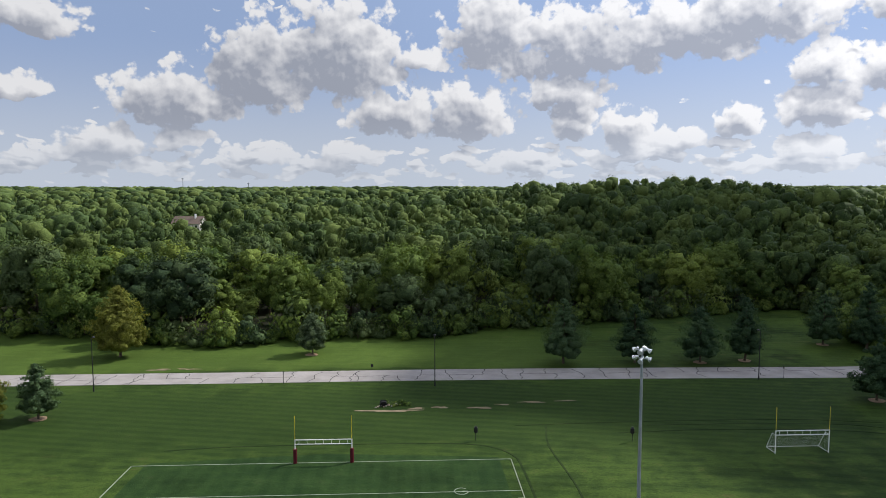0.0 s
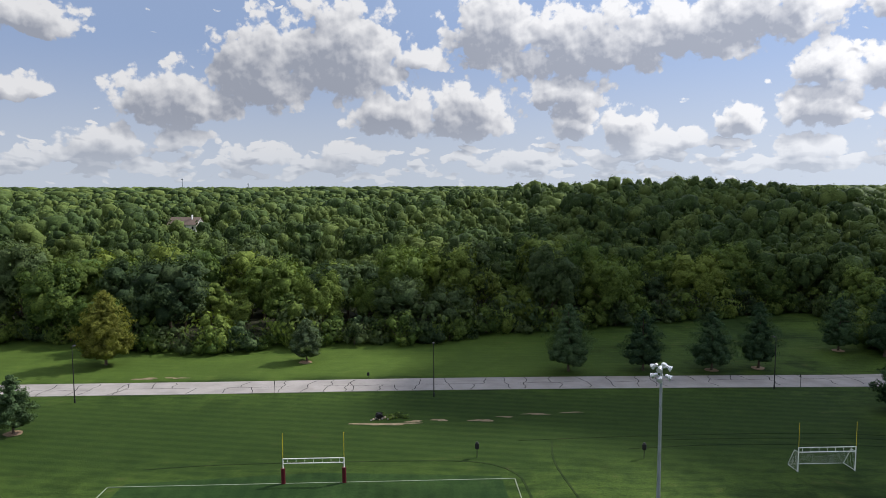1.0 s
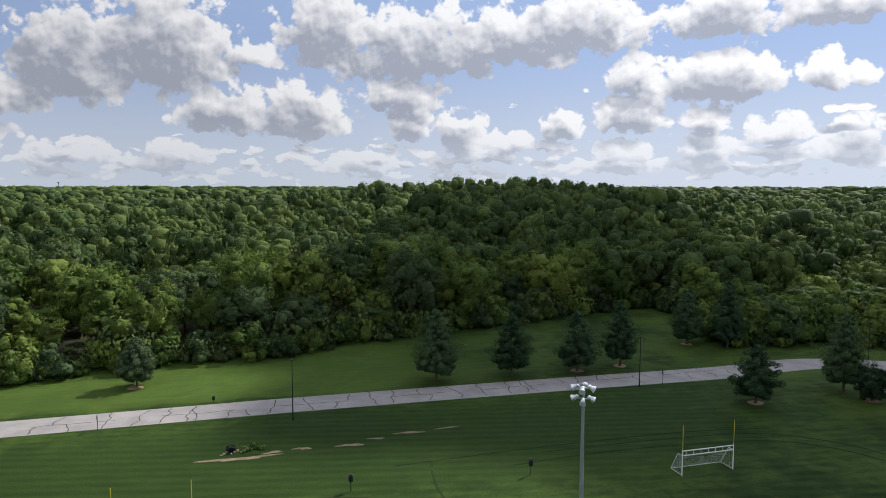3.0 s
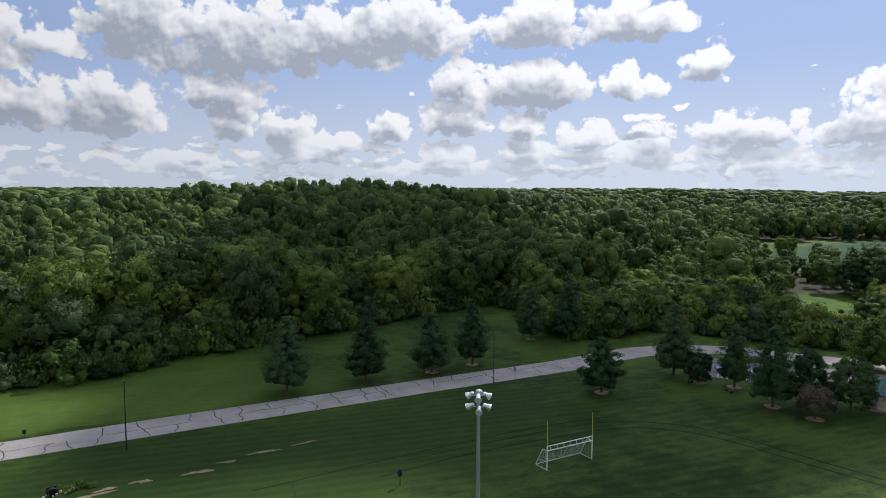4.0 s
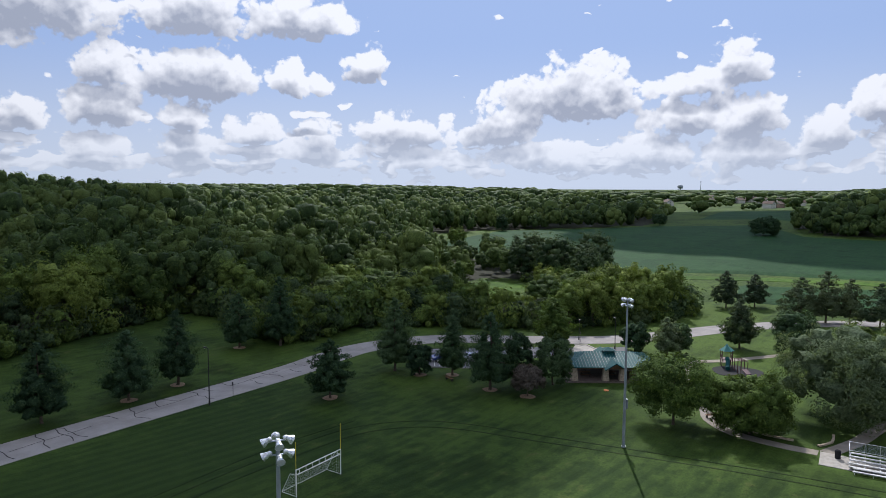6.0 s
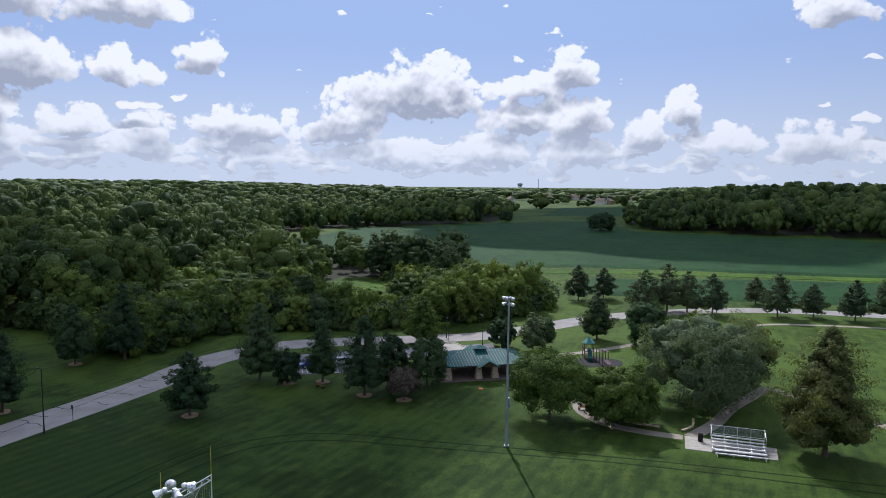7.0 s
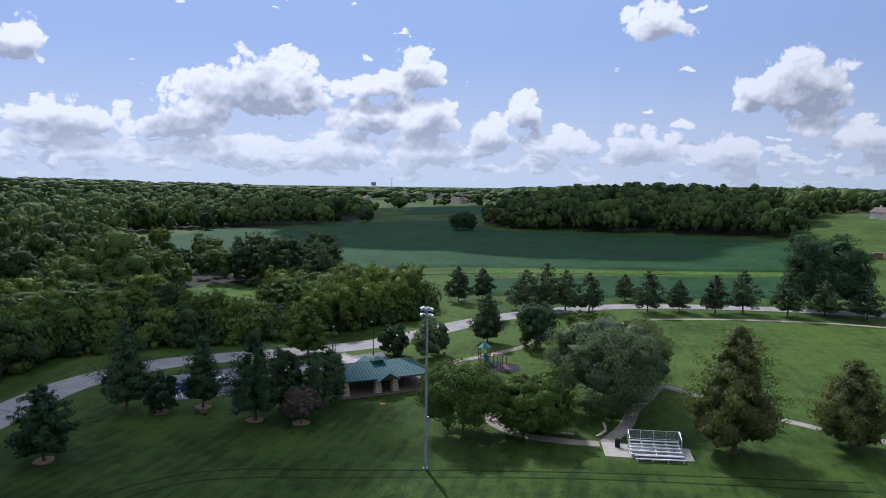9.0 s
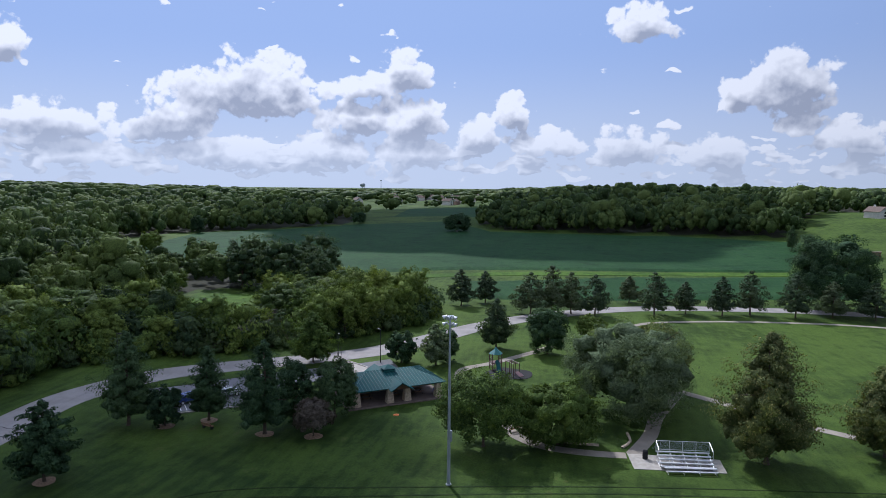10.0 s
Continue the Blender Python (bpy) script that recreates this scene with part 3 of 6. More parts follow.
tagged(loft("crop_field", [(640, 175), (640, 120), (600, 78)], [(830, 190), (800, 120), (760, 70)], CROP, 0.4, 10, 14),
       "distant pale green field in front of houses", "field", kind="structure")
tagged(loft("turf_field", [(-26, -40), (0, -40), (26, -40)], [(-24.4, 83.4), (0, 85.8), (24.4, 83.4)], TURF, 0.02, 40, 20),
       "close-mown green football field turf", "field", kind="structure")

# ---- trees ----
RNG = np.random.default_rng(11)


def unit(n, rng):
    v = rng.normal(size=(n, 3))
    return v / np.linalg.norm(v, axis=1, keepdims=True)


def leaf_quads(rng, centres, radii, count, size, squash=0.75, up=0.25, spread=0.5, heart=(0, 0, 0), reach=(1, 1, 1), inner=0.25):
    """Leaf sprays in and round clumps: array (leaves, 4, 3)."""
    k = rng.choice(len(centres), count, p=radii ** 2 / np.sum(radii ** 2))
    u = unit(count, rng)
    u[:, 2] += up
    u /= np.linalg.norm(u, axis=1, keepdims=True)
    far = rng.uniform(inner, 1.0, count) ** 0.5 * 1.12
    p = centres[k] + u * (radii[k] * far)[:, None] * np.array([1, 1, squash])
    whole = (p - np.array(heart)) / np.array(reach)
    whole /= np.linalg.norm(whole, axis=1, keepdims=True) + 1e-9
    n = 0.55 * u + 0.75 * whole + spread * unit(count, rng)
    n /= np.linalg.norm(n, axis=1, keepdims=True)
    a = np.cross(n, unit(count, rng))
    a /= np.linalg.norm(a, axis=1, keepdims=True) + 1e-9
    b = np.cross(n, a)
    s = size * rng.uniform(0.5, 1.35, count)[:, None]
    w = rng.uniform(0.4, 0.75, count)[:, None]
    bend = n * s * 0.12
    return np.stack([p - a * s, p - b * s * w + bend, p + a * s, p + b * s * w + bend], axis=1)


def leafy_lobes(rng, centres, radii, squash=0.75, shrink=0.66, rows=3, cols=6, rough=0.15):
    """Rounded, uneven leafy hearts of the boughs, so that crowns are not see-through everywhere: vertices and quads."""
    lat, lon = np.linspace(-1.25, 1.54, rows + 1), np.linspace(0, 2 * np.pi, cols, endpoint=False)
    ring = np.arange(cols)
    base = np.concatenate([np.stack([i * cols + ring, i * cols + (ring + 1) % cols, (i + 1) * cols + (ring + 1) % cols, (i + 1) * cols + ring], axis=1) for i in range(rows)])
    verts, quads = [], []
    for k, (c, r) in enumerate(zip(centres, radii)):
        turn = rng.uniform(0, 6)
        a, o = np.meshgrid(lat, lon + turn, indexing="ij")
        ball = np.stack([np.cos(a) * np.cos(o), np.cos(a) * np.sin(o), np.sin(a)], axis=-1).reshape(-1, 3)
        lump = 1.0 + rough * rng.uniform(-1, 1, (len(ball), 1))
        lump[-cols:] = 0.94
        verts.append(c + ball * lump * r * shrink * np.array([1, 1, squash]))
        quads.append(base + k * len(ball))
    return np.concatenate(verts), np.concatenate(quads)


def crown_lobes(rng, n, low=0.14, fill=1.0, skirt=2.2):
    """Boughs heaped into a round crown 1 m high and 1 m wide: centres and radii."""
    mid, half = (1.0 + low) / 2, (1.0 - low) / 2
    c, r = [np.array([0.0, 0.0, mid])], [0.26]
    for i in range(n):
        foot = -0.84 if skirt > 3 else -0.62
        h = foot + ((0.84 if skirt > 3 else 0.74) - foot) * (i + rng.uniform(0.1, 0.9)) / n
        o = i * 2.4 + rng.uniform(-0.45, 0.45)
        flat = math.sqrt(max(0.05, 1 - min(0.95, abs(h)) ** (2.0 if h > 0 else skirt)))
        rad = rng.choice([0.11, 0.15, 0.19, 0.24]) * rng.uniform(0.85, 1.15) * fill
        f = rng.uniform(0.72, 1.14) if skirt < 3 else rng.uniform(0.84, 1.08)
        c.append(np.array([math.cos(o) * flat * (0.5 - 0.8 * rad) * f, math.sin(o) * flat * (0.5 - 0.8 * rad) * f, mid + h * (half - 0.10) * rng.uniform(0.9, 1.08)]))
        r.append(rad)
    return np.array(c), np.array(r)


def crown_clumps(rng, shape, n):
    """Clump centres and radii for a crown in a tree 1 m high and about 1 m wide at scale 1."""
    c, r = [], []
    if shape in ("broad", "wood"):
        boughs, reach = crown_lobes(rng, 40 if shape == "broad" else 17, 0.03 if shape == "broad" else 0.08, 1.0 if shape == "broad" else 1.15, 3.2 if shape == "broad" else 2.6)
        for i in range(n):
            k = 1 + int(rng.integers(len(boughs) - 1))
            d = unit(1, rng)[0] + np.array([boughs[k][0], boughs[k][1], boughs[k][2] - 0.45]) * 1.2
            d /= np.linalg.norm(d)
            c.append(boughs[k] + d * reach[k] * np.array([1, 1, 0.85]) * rng.uniform(0.5, 1.12))
            r.append(rng.uniform(0.04, 0.10))
        return np.array(c), np.array(r), boughs, reach
    if shape == "cone":
        for i in range(n // 4):
            h = ((i + rng.uniform()) / (n // 4)) ** 1.25
            o = i * 2.4 + rng.uniform(-0.5, 0.5)
            reach = 0.55 * min(1.0, 0.58 + 1.5 * h) * (1 - h) ** 0.52 * rng.uniform(0.62, 1.14)
            for f in (0.35, 0.6, 0.82, 1.0):
                c.append((math.cos(o) * reach * f, math.sin(o) * reach * f, 0.16 + 0.80 * h + 0.06 * reach * f + rng.uniform(-0.02, 0.02)))
                r.append((0.036 + 0.066 * (1 - h)) * (1.25 - 0.5 * f))
        c.append((0, 0, 0.95))
        r.append(0.045)
    elif shape == "pine":
        tiers = 11
        for i in range(n):
            k = i % tiers
            h = k / (tiers - 1)
            o = (k * 2.4 + rng.integers(5) * 2 * np.pi / 5) + rng.uniform(-0.25, 0.25)
            ring = 0.62 * min(1.0, 0.7 + 1.5 * h) * (1 - h) ** 0.68 * rng.uniform(0.2, 1.1) + 0.02
            c.append((math.cos(o) * ring, math.sin(o) * ring, 0.20 + 0.76 * h + rng.uniform(-0.02, 0.02)))
            r.append(0.05 + 0.06 * (1 - h))
    elif shape == "bush":
        for i in range(n):
            d = unit(1, rng)[0]
            c.append((d[0] * 0.42, d[1] * 0.42, 0.38 + d[2] * 0.30))
            r.append(rng.uniform(0.15, 0.26))
    elif shape == "vase":
        for i in range(n):
            h = rng.uniform(0, 1)
            o = rng.uniform(0, 2 * np.pi)
            ring = (0.20 + 0.30 * math.sin(math.pi * (0.22 + 0.66 * h))) * rng.uniform(0.45, 1.0)
            c.append((math.cos(o) * ring, math.sin(o) * ring, 0.36 + 0.58 * h - 0.25 * ring))
            r.append(rng.uniform(0.07, 0.115))
    return np.array(c), np.array(r), None, None


def crown_mesh(name, seed, shape, clumps, leaves, size, mat, tall, wide):
    rng = np.random.default_rng(seed)
    c, r, boughs, reach = crown_clumps(rng, shape, clumps)
    c = c * np.array([wide, wide, tall])
    r = r * (wide + tall) / 2
    squash = {"pine": 0.55, "cone": 0.8, "bush": 0.85}.get(shape, 0.8)
    tight = 0.42
    q = leaf_quads(rng, c, r, leaves, size, squash, 0.3, tight, (0, 0, 0.45 * tall), (wide / 2, wide / 2, tall / 2))
    if boughs is not None:
        hearts = leafy_lobes(rng, boughs * np.array([wide, wide, tall]), reach * wide, 0.80, 0.45 if shape == "broad" else 0.68, 5, 8, 0.45)
    else:
        deep = np.argsort(np.hypot(c[:, 0], c[:, 1]) / wide + 0.4 * c[:, 2] / tall)[: max(6, len(c) // (3 if shape in ("vase", "pine") else 2))]
        hearts = leafy_lobes(rng, c[deep], r[deep], squash, {"vase": 0.55, "bush": 0.62}.get(shape, 0.75), 3, 6, 0.35)
    return mesh_leafy(name, q, hearts, mat)


def trunk_mesh(name, seed, shape, tall, wide):
    """A tapered trunk with limbs, as one mesh."""
    rng = np.random.default_rng(seed + 900)
    bm = bmesh.new()
    top = tall * {"cone": 0.86, "pine": 0.9, "bush": 0.35, "vase": 0.55}.get(shape, 0.62)
    r0 = max(0.06, tall * 0.017)
    pts, p = [], Vector((0, 0, -0.3))
    for i in range(6):
        pts.append(p.copy())
        p += Vector((rng.normal() * tall * 0.008, rng.normal() * tall * 0.008, (top + 0.3) / 5))
    add_path_rod(bm, pts, r0 * 1.15, r0 * 0.3, 8)
    add_rod(bm, (0, 0, -0.3), (0, 0, 0.25), r0 * 1.9, r0 * 1.1, 8)
    limbs = 10 if shape in ("cone", "pine") else (3 if shape == "bush" else 8)
    for i in range(limbs):
        h = 0.28 + 0.6 * i / limbs
        base = pts[0].lerp(pts[-1], h)
        o = i * 2.4 + rng.uniform(-0.4, 0.4)
        if shape in ("cone", "pine"):
            reach, rise = wide * 0.42 * (1 - h) ** 0.7, 0.12
        else:
            reach, rise = wide * rng.uniform(0.22, 0.36), rng.uniform(0.6, 1.2)
        tip = base + Vector((math.cos(o) * reach, math.sin(o) * reach, reach * rise))
        midp = base.lerp(tip, 0.5) + Vector((0, 0, reach * 0.08))
        add_path_rod(bm, [base, midp, tip], r0 * 0.42, r0 * 0.12, 6)
    me = bpy.data.meshes.new(name)
    bm.to_mesh(me)
    bm.free()
    me.materials.append(BARK)
    return me


MESHES = {}


def tree(name, x, y, tall, wide, shape, mat, label, category="tree", group="", seed=0, clumps=60, leaves=2400, size=0.28, turn=0.0, sink=0.0):
    """One tree: an empty at its foot with a trunk and a crown."""
    key = (shape, mat.name, seed, round(tall, 1), round(wide, 1), leaves)
    if key not in MESHES:
        MESHES[key] = (trunk_mesh("trunk", seed, shape, tall, wide), crown_mesh("crown", seed, shape, clumps, leaves, size, mat, tall, wide))
    root = thing(name, pose(x, y, land(x, y) - sink, 0, 0, turn), label, category, group)
    for part_name, me in zip(("trunk", "crown"), MESHES[key]):
        ob = new(part_name, me)
        ob.parent = root
    return root


# trees of the park: x, y, height, crown width
PYRAMIDS = [(40.5, 126.2, 12.6, 9.6), (54.5, 125.8, 11.4, 8.1), (67.2, 125.2, 10.9, 9.8), (76.5, 126.0, 12.5, 7.1), (99.4, 137.8, 11.0, 8.0),
            (105.6, 132.6, 14.3, 7.5), (104.1, 101.8, 13.1, 8.6), (107.7, 91.8, 10.8, 5.9), (103.9, 82.0, 12.8, 8.3)]
for i, (x, y, h, w) in enumerate(PYRAMIDS):
    tree("conical_tree", x, y, h * 1.03, w * 1.18, "cone", LEAF_DARK, "dense dark green pyramidal tree standing on the lawn", group="pyramidal trees by the road",
         seed=20 + i, clumps=260, leaves=13000, size=0.135, turn=i * 47)
PINES = [(209.3, 65.9, 10.5, 8.0), (215.4, 59.4, 9.4, 6.9), (200.0, 46.4, 11.4, 9.2), (201.1, 40.8, 13.2, 9.4), (202.1, 35.6, 11.4, 8.4),
         (201.6, 29.4, 10.9, 8.6), (223.5, 17.5, 8.0, 5.9), (204.5, 13.5, 11.7, 8.2), (207.7, 4.8, 8.9, 5.6), (206.9, -4.5, 10.6, 6.8),
         (209.1, -12.3, 12.1, 7.9), (207.0, -23.1, 11.5, 8.0), (208.6, -33.0, 9.8, 6.5), (206.4, -42.7, 9.9, 8.0)]
for i, (x, y, h, w) in enumerate(PINES):
    tree("pine_tree", x, y, h, w * 1.12, "pine", LEAF_PINE, "dark green pine with open tiers of branches on the lawn", group="pines along the road",
         seed=50 + i, clumps=150, leaves=5200, size=0.24, turn=i * 71)
ROUNDS = [  # x, y, height, width, shape, material, words
    (85.8, 100.6, 9.6, 8.6, "cone", LEAF_DARK, "young dark green tree with a mulch ring beside the road"),
    (104.5, 96.6, 5.7, 4.7, "broad", LEAF_DARK, "small dark green tree in a mulch ring"),
    (109.0, 79.6, 9.4, 4.6, "broad", LEAF_DARK, "narrow dark green tree beside the pavilion"),
    (112.3, 74.6, 8.8, 6.5, "broad", LEAF_DARK, "dark green tree close to the pavilion"),
    (104.1, 75.3, 5.4, 5.2, "vase", LEAF_PLUM, "small reddish-grey tree in a mulch ring"),
    (141.3, 87.2, 9.8, 10.0, "cone", LEAF, "green tree standing at the road's edge"),
    (144.3, 70.9, 6.4, 5.9, "broad", LEAF_DARK, "small round dark tree on the lawn"),
    (143.4, 64.1, 8.1, 6.6, "cone", LEAF_GREY, "grey-green young tree on the lawn"),
    (146.5, 62.4, 6.6, 4.4, "broad", LEAF_DARK, "small dark tree on the lawn"),
    (159.4, 53.5, 10.8, 8.5, "cone", LEAF_GREY, "grey-green tree with drooping lower branches"),
    (156.3, 42.9, 9.9, 8.5, "broad", LEAF_DARK, "dense dark round-headed tree beside the path"),
    (171.3, 33.0, 5.7, 6.6, "broad", LEAF_LIME, "small yellow-green round tree"),
    (104.1, 52.5, 10.3, 12.4, "vase", LEAF, "spreading green tree with an open crown beside the path"),
    (106.2, 42.9, 8.4, 11.4, "broad", LEAF, "low rounded green tree inside the path's loop"),
    (119.6, 32.0, 14.2, 19.6, "broad", LEAF_GREY, "large grey-green round-headed tree behind the bleachers"),
    (133.2, 26.5, 11.5, 12.6, "broad", LEAF_RUST, "broad tree with leaves turning rusty brown"),
    (103.6, 17.6, 16.6, 15.0, "cone", LEAF_RUST, "tall tree with green and rusty leaves beside the bleachers"),
    (108.2, 1.8, 12.0, 11.5, "cone", LEAF_RUST, "round tree with leaves turning rusty brown"),
    (221.5, -38.2, 21.6, 22.5, "broad", LEAF_DARK, "very large dark green oak by the crop field"),
    (374.0, -81.5, 13.0, 6.0, "cone", LEAF_DARK, "lone narrow tree on the grassy slope"),
    (352.0, -88.0, 8.0, 7.0, "broad", LEAF_DARK, "small tree at the edge of the crop field"),
    (-45.0, 98.6, 8.7, 6.2, "cone", LEAF_DARK, "young dark green tree in a bare soil ring"),
    (-52.5, 97.6, 7.5, 6.0, "broad", LEAF_GOLD, "small tree with golden autumn leaves"),
    (-48.6, 136.3, 14.9, 12.6, "cone", LEAF_GOLD, "golden-yellow tree in front of the woods"),
    (-9.6, 136.7, 8.8, 7.2, "cone", LEAF_GREY, "small grey-green tree in a bare soil ring"),
    (484.1, 96.2, 12.7, 18.0, "broad", LEAF_DARK, "dark clump of trees standing alone in the crop field"),
    (512.5, 65.5, 10.0, 11.0, "broad", LEAF_DARK, "dark bushy tree standing before the hill woods"),
    (513.0, 53.5, 12.5, 11.0, "broad", LEAF_DARK, "dark bushy tree standing before the hill woods"),
    (559.0, 183.5, 10.0, 12.0, "broad", LEAF_DARK, "dark bush at the far edge of the crop field"),
    (434.0, 258.0, 13.0, 9.0, "broad", LEAF_DARK, "dark tree standing out from the wood's edge"),
    (312.4, 219.3, 10.4, 9.5, "broad", LEAF_LIME, "single light green tree at the field's corner"),
]
for i, (x, y, h, w, shape, mat, words) in enumerate(ROUNDS):
    near = math.hypot(x - 15, y - 30) < 110
    tree("tree", x, y, h, w, shape, mat, words, seed=80 + i, clumps=(240 if w < 11 else 420) if shape == "cone" else int(110 + 9 * w), leaves=int(min(34000, 2600 + (215 if near else 90) * w * h)),
         size=0.155 if near else (0.22 if w < 14 else 0.27), turn=i * 53)

# ---- woods ----
HEDGE = [(158, 91), (163, 87), (169, 85), (175, 81), (182, 78), (189, 76), (196, 80), (167, 93), (178, 90), (187, 86), (195, 92), (202, 88)]
WOOD_SHAPES = []
for i in range(8):
    mat = (LEAF, LEAF, LEAF_LIME, LEAF_DEEP, LEAF, LEAF_LIME, LEAF, LEAF_DEEP)[i]
    WOOD_SHAPES.append((trunk_mesh("trunk", 300 + i, "broad", 16, 11), crown_mesh("crown", 300 + i, "wood", 170, 4200, 0.25, mat, 15.5, 11.5)))
WOOD_LIGHT = [(trunk, crown_mesh("crown", 320 + i, "wood", 110, 1300, 0.36, crown.materials[0], 15.5, 11.5)) for i, (trunk, crown) in enumerate(WOOD_SHAPES)]
WILLOWS = [(trunk_mesh("trunk", 330 + i, "broad", 12, 9), crown_mesh("crown", 330 + i, "wood", 100, 2600, 0.22, LEAF_LIME, 12, 7.5)) for i in range(2)]
SHRUBS = [(trunk_mesh("trunk", 340 + i, "bush", 4, 5), crown_mesh("crown", 340 + i, "bush", 18, 380, 0.22, (LEAF_DEEP, LEAF, LEAF, LEAF_DEEP)[i], 4, 5.4)) for i in range(4)]


CLUMP = [(trunk_mesh("trunk", 360 + i, "broad", 15, 11), crown_mesh("crown", 360 + i, "broad", 130, 2200, 0.27, LEAF_DEEP, 15, 12.5)) for i in range(3)]


def plant(name, pair, x, y, scale, turn, label, category, group, tall=1.0):
    root = thing(name, pose(x, y, land(x, y), 0, 0, turn) @ Matrix.Diagonal((scale, scale, scale * tall, 1)), label, category, group)
    for part_name, me in zip(("trunk", "crown"), pair):
        ob = new(part_name, me)
        ob.parent = root


def seen_side(x, y):
    az = math.degrees(math.atan2(x - 12, y - 20))
    return -38 < az < 122


for i, (x, y) in enumerate(HEDGE):
    plant("willow_tree", WILLOWS[i % 2], x, y, RNG.uniform(0.9, 1.2), i * 77, "light green feathery tree in the hedge by the road", "tree", "trees of the wood's edge")
EYE = (12.0, 22.0)
mid_trees, far_trees = [], []
for j in range(-56, 76):
    for i in range(-60, 72):
        x, y = (i + 0.5 * (j % 2) + RNG.uniform(-0.34, 0.34)) * 11.2, (j + RNG.uniform(-0.34, 0.34)) * 10.4
        d = math.hypot(x - EYE[0], y - EYE[1])
        if d > 560 or not seen_side(x, y) or not woodland(x, y):
            continue
        s = RNG.choice([0.78, 0.94, 1.08, 1.28]) * RNG.uniform(0.9, 1.1) * (1.0 + 0.40 * noise.noise(Vector((x / 34.0, y / 34.0, 3.0))))
        s = min(s, 1.38)
        turn, k = RNG.uniform(0, 360), int(RNG.integers(8))
        short = inside([(200, 108), (262, 112), (262, 150), (318, 240), (270, 250), (215, 180)], x, y)
        screen = inside([(217, 146), (217, 110), (262, 106), (259, 141)], x, y)
        s = 1.12 * max(0.85, min(1.1, s)) if screen else (s * 0.64 if short else s)
        low = inside([(95, 118), (210, 52), (252, 112), (190, 150), (135, 175)], x, y)
        if inside(HOLLOW, x, y) or inside(OUTLOOK, x, y):
            continue
        if screen:
            plant("clump_tree", CLUMP[k % 3], x, y, 0.95 * s, turn, "dark round-headed tree in the clump before the crop field", "tree", "trees of the clump by the crop field")
            continue
        if d < 186:
            if low and RNG.uniform() < 0.45 and y < 112:
                plant("willow_tree", WILLOWS[k % 2], x, y, max(0.6, min(0.95, 0.8 * s)), turn, "light green feathery tree in the hedge by the road", "tree", "trees of the wood's edge")
            else:
                rear = inside(WOODS, x - 0.30 * 16, y - 0.95 * 16) and not low
                plant("wood_tree", (WOOD_LIGHT if rear else WOOD_SHAPES)[k], x, y, min(s, 1.1 if low else 9.0) * (0.55 if low else 1.0), turn, "leafy green tree at the edge of dense woods", "tree", "trees of the wood's edge", RNG.uniform(0.88, 1.15))
        else:
            mid_trees.append((x, y, 15.5 * min(s, 1.0 if low else 9.0) * (0.55 if low else 1.0), 12.0 * s ** 0.8 * RNG.uniform(0.85, 1.2)))
# low thicket between the road's bend and the crop field
for j in range(10, 34):
    for i in range(17, 40):
        x, y = (i + RNG.uniform(-0.45, 0.45)) * 6.0, (j + RNG.uniform(-0.45, 0.45)) * 6.0
        if woodland(x, y) and inside([(105, 122), (190, 66), (228, 104), (245, 116), (200, 160), (128, 178)], x, y):
            k = int(RNG.integers(8))
            if inside(HOLLOW, x, y) or inside(OUTLOOK, x, y):
                plant("shrub", SHRUBS[k % 4], x, y, RNG.uniform(0.75, 1.05), RNG.uniform(0, 360), "low grey-green shrub in front of the clearing", "shrub", "shrubs of the thicket")
            elif (i + j) % 2:
                plant("shrub", SHRUBS[k % 4], x, y, RNG.uniform(1.4, 2.1), RNG.uniform(0, 360), "tall leafy shrub in the thicket behind the road", "shrub", "shrubs of the thicket")
            else:
                plant("thicket_tree", WOOD_LIGHT[k], x, y, RNG.uniform(0.48, 0.68), RNG.uniform(0, 360), "low dense tree in the thicket behind the road", "tree", "trees of the thicket")
for j in range(-80, 150):
    for i in range(-90, 160):
        x, y = (i + RNG.uniform(-0.45, 0.45)) * 16.0, (j + RNG.uniform(-0.45, 0.45)) * 16.0
        d = math.hypot(x - EYE[0], y - EYE[1])
        if d <= 560 or d > 2100 or not seen_side(x, y):
            continue
        if d > 1000 and (i + 2 * j) % 3:
            continue
        valley = inside(VALLEY, x, y)
        if woodland(x, y) or (valley and RNG.uniform() < 0.13 + 0.6 * (d > 1150)) or d > 1500:
            s = RNG.uniform(0.6, 1.35) * (1.0 if d < 1000 else 1.7)
            far_trees.append((x, y, (15 if not valley else 11) * s / (1.0 if d < 1000 else 1.6), 13.5 * s))

TEMPLATES = {}
for level, (n_bough, n_leaf, size, rows, cols) in {"mid": (12, 420, 0.034, 3, 6), "back": (8, 150, 0.044, 3, 5), "far": (3, 20, 0.07, 3, 5), "edge": (2, 4, 0.09, 3, 5)}.items():
    TEMPLATES[level] = []
    for k in range(8):
        rng = np.random.default_rng(700 + k)
        c, r = crown_lobes(rng, n_bough, 0.04, {"mid": 1.15, "back": 1.3, "far": 1.55, "edge": 2.0}[level], 2.6)
        leaves = leaf_quads(rng, c[1:], r[1:], n_leaf, size, 0.75, 0.5, 0.38, (0, 0, 0.45), (0.5, 0.5, 0.5), 0.55)
        TEMPLATES[level].append((leaves, leafy_lobes(rng, c, r, 0.85, {"mid": 0.72, "back": 0.80, "far": 0.92, "edge": 1.0}[level], rows, cols, 0.34)))


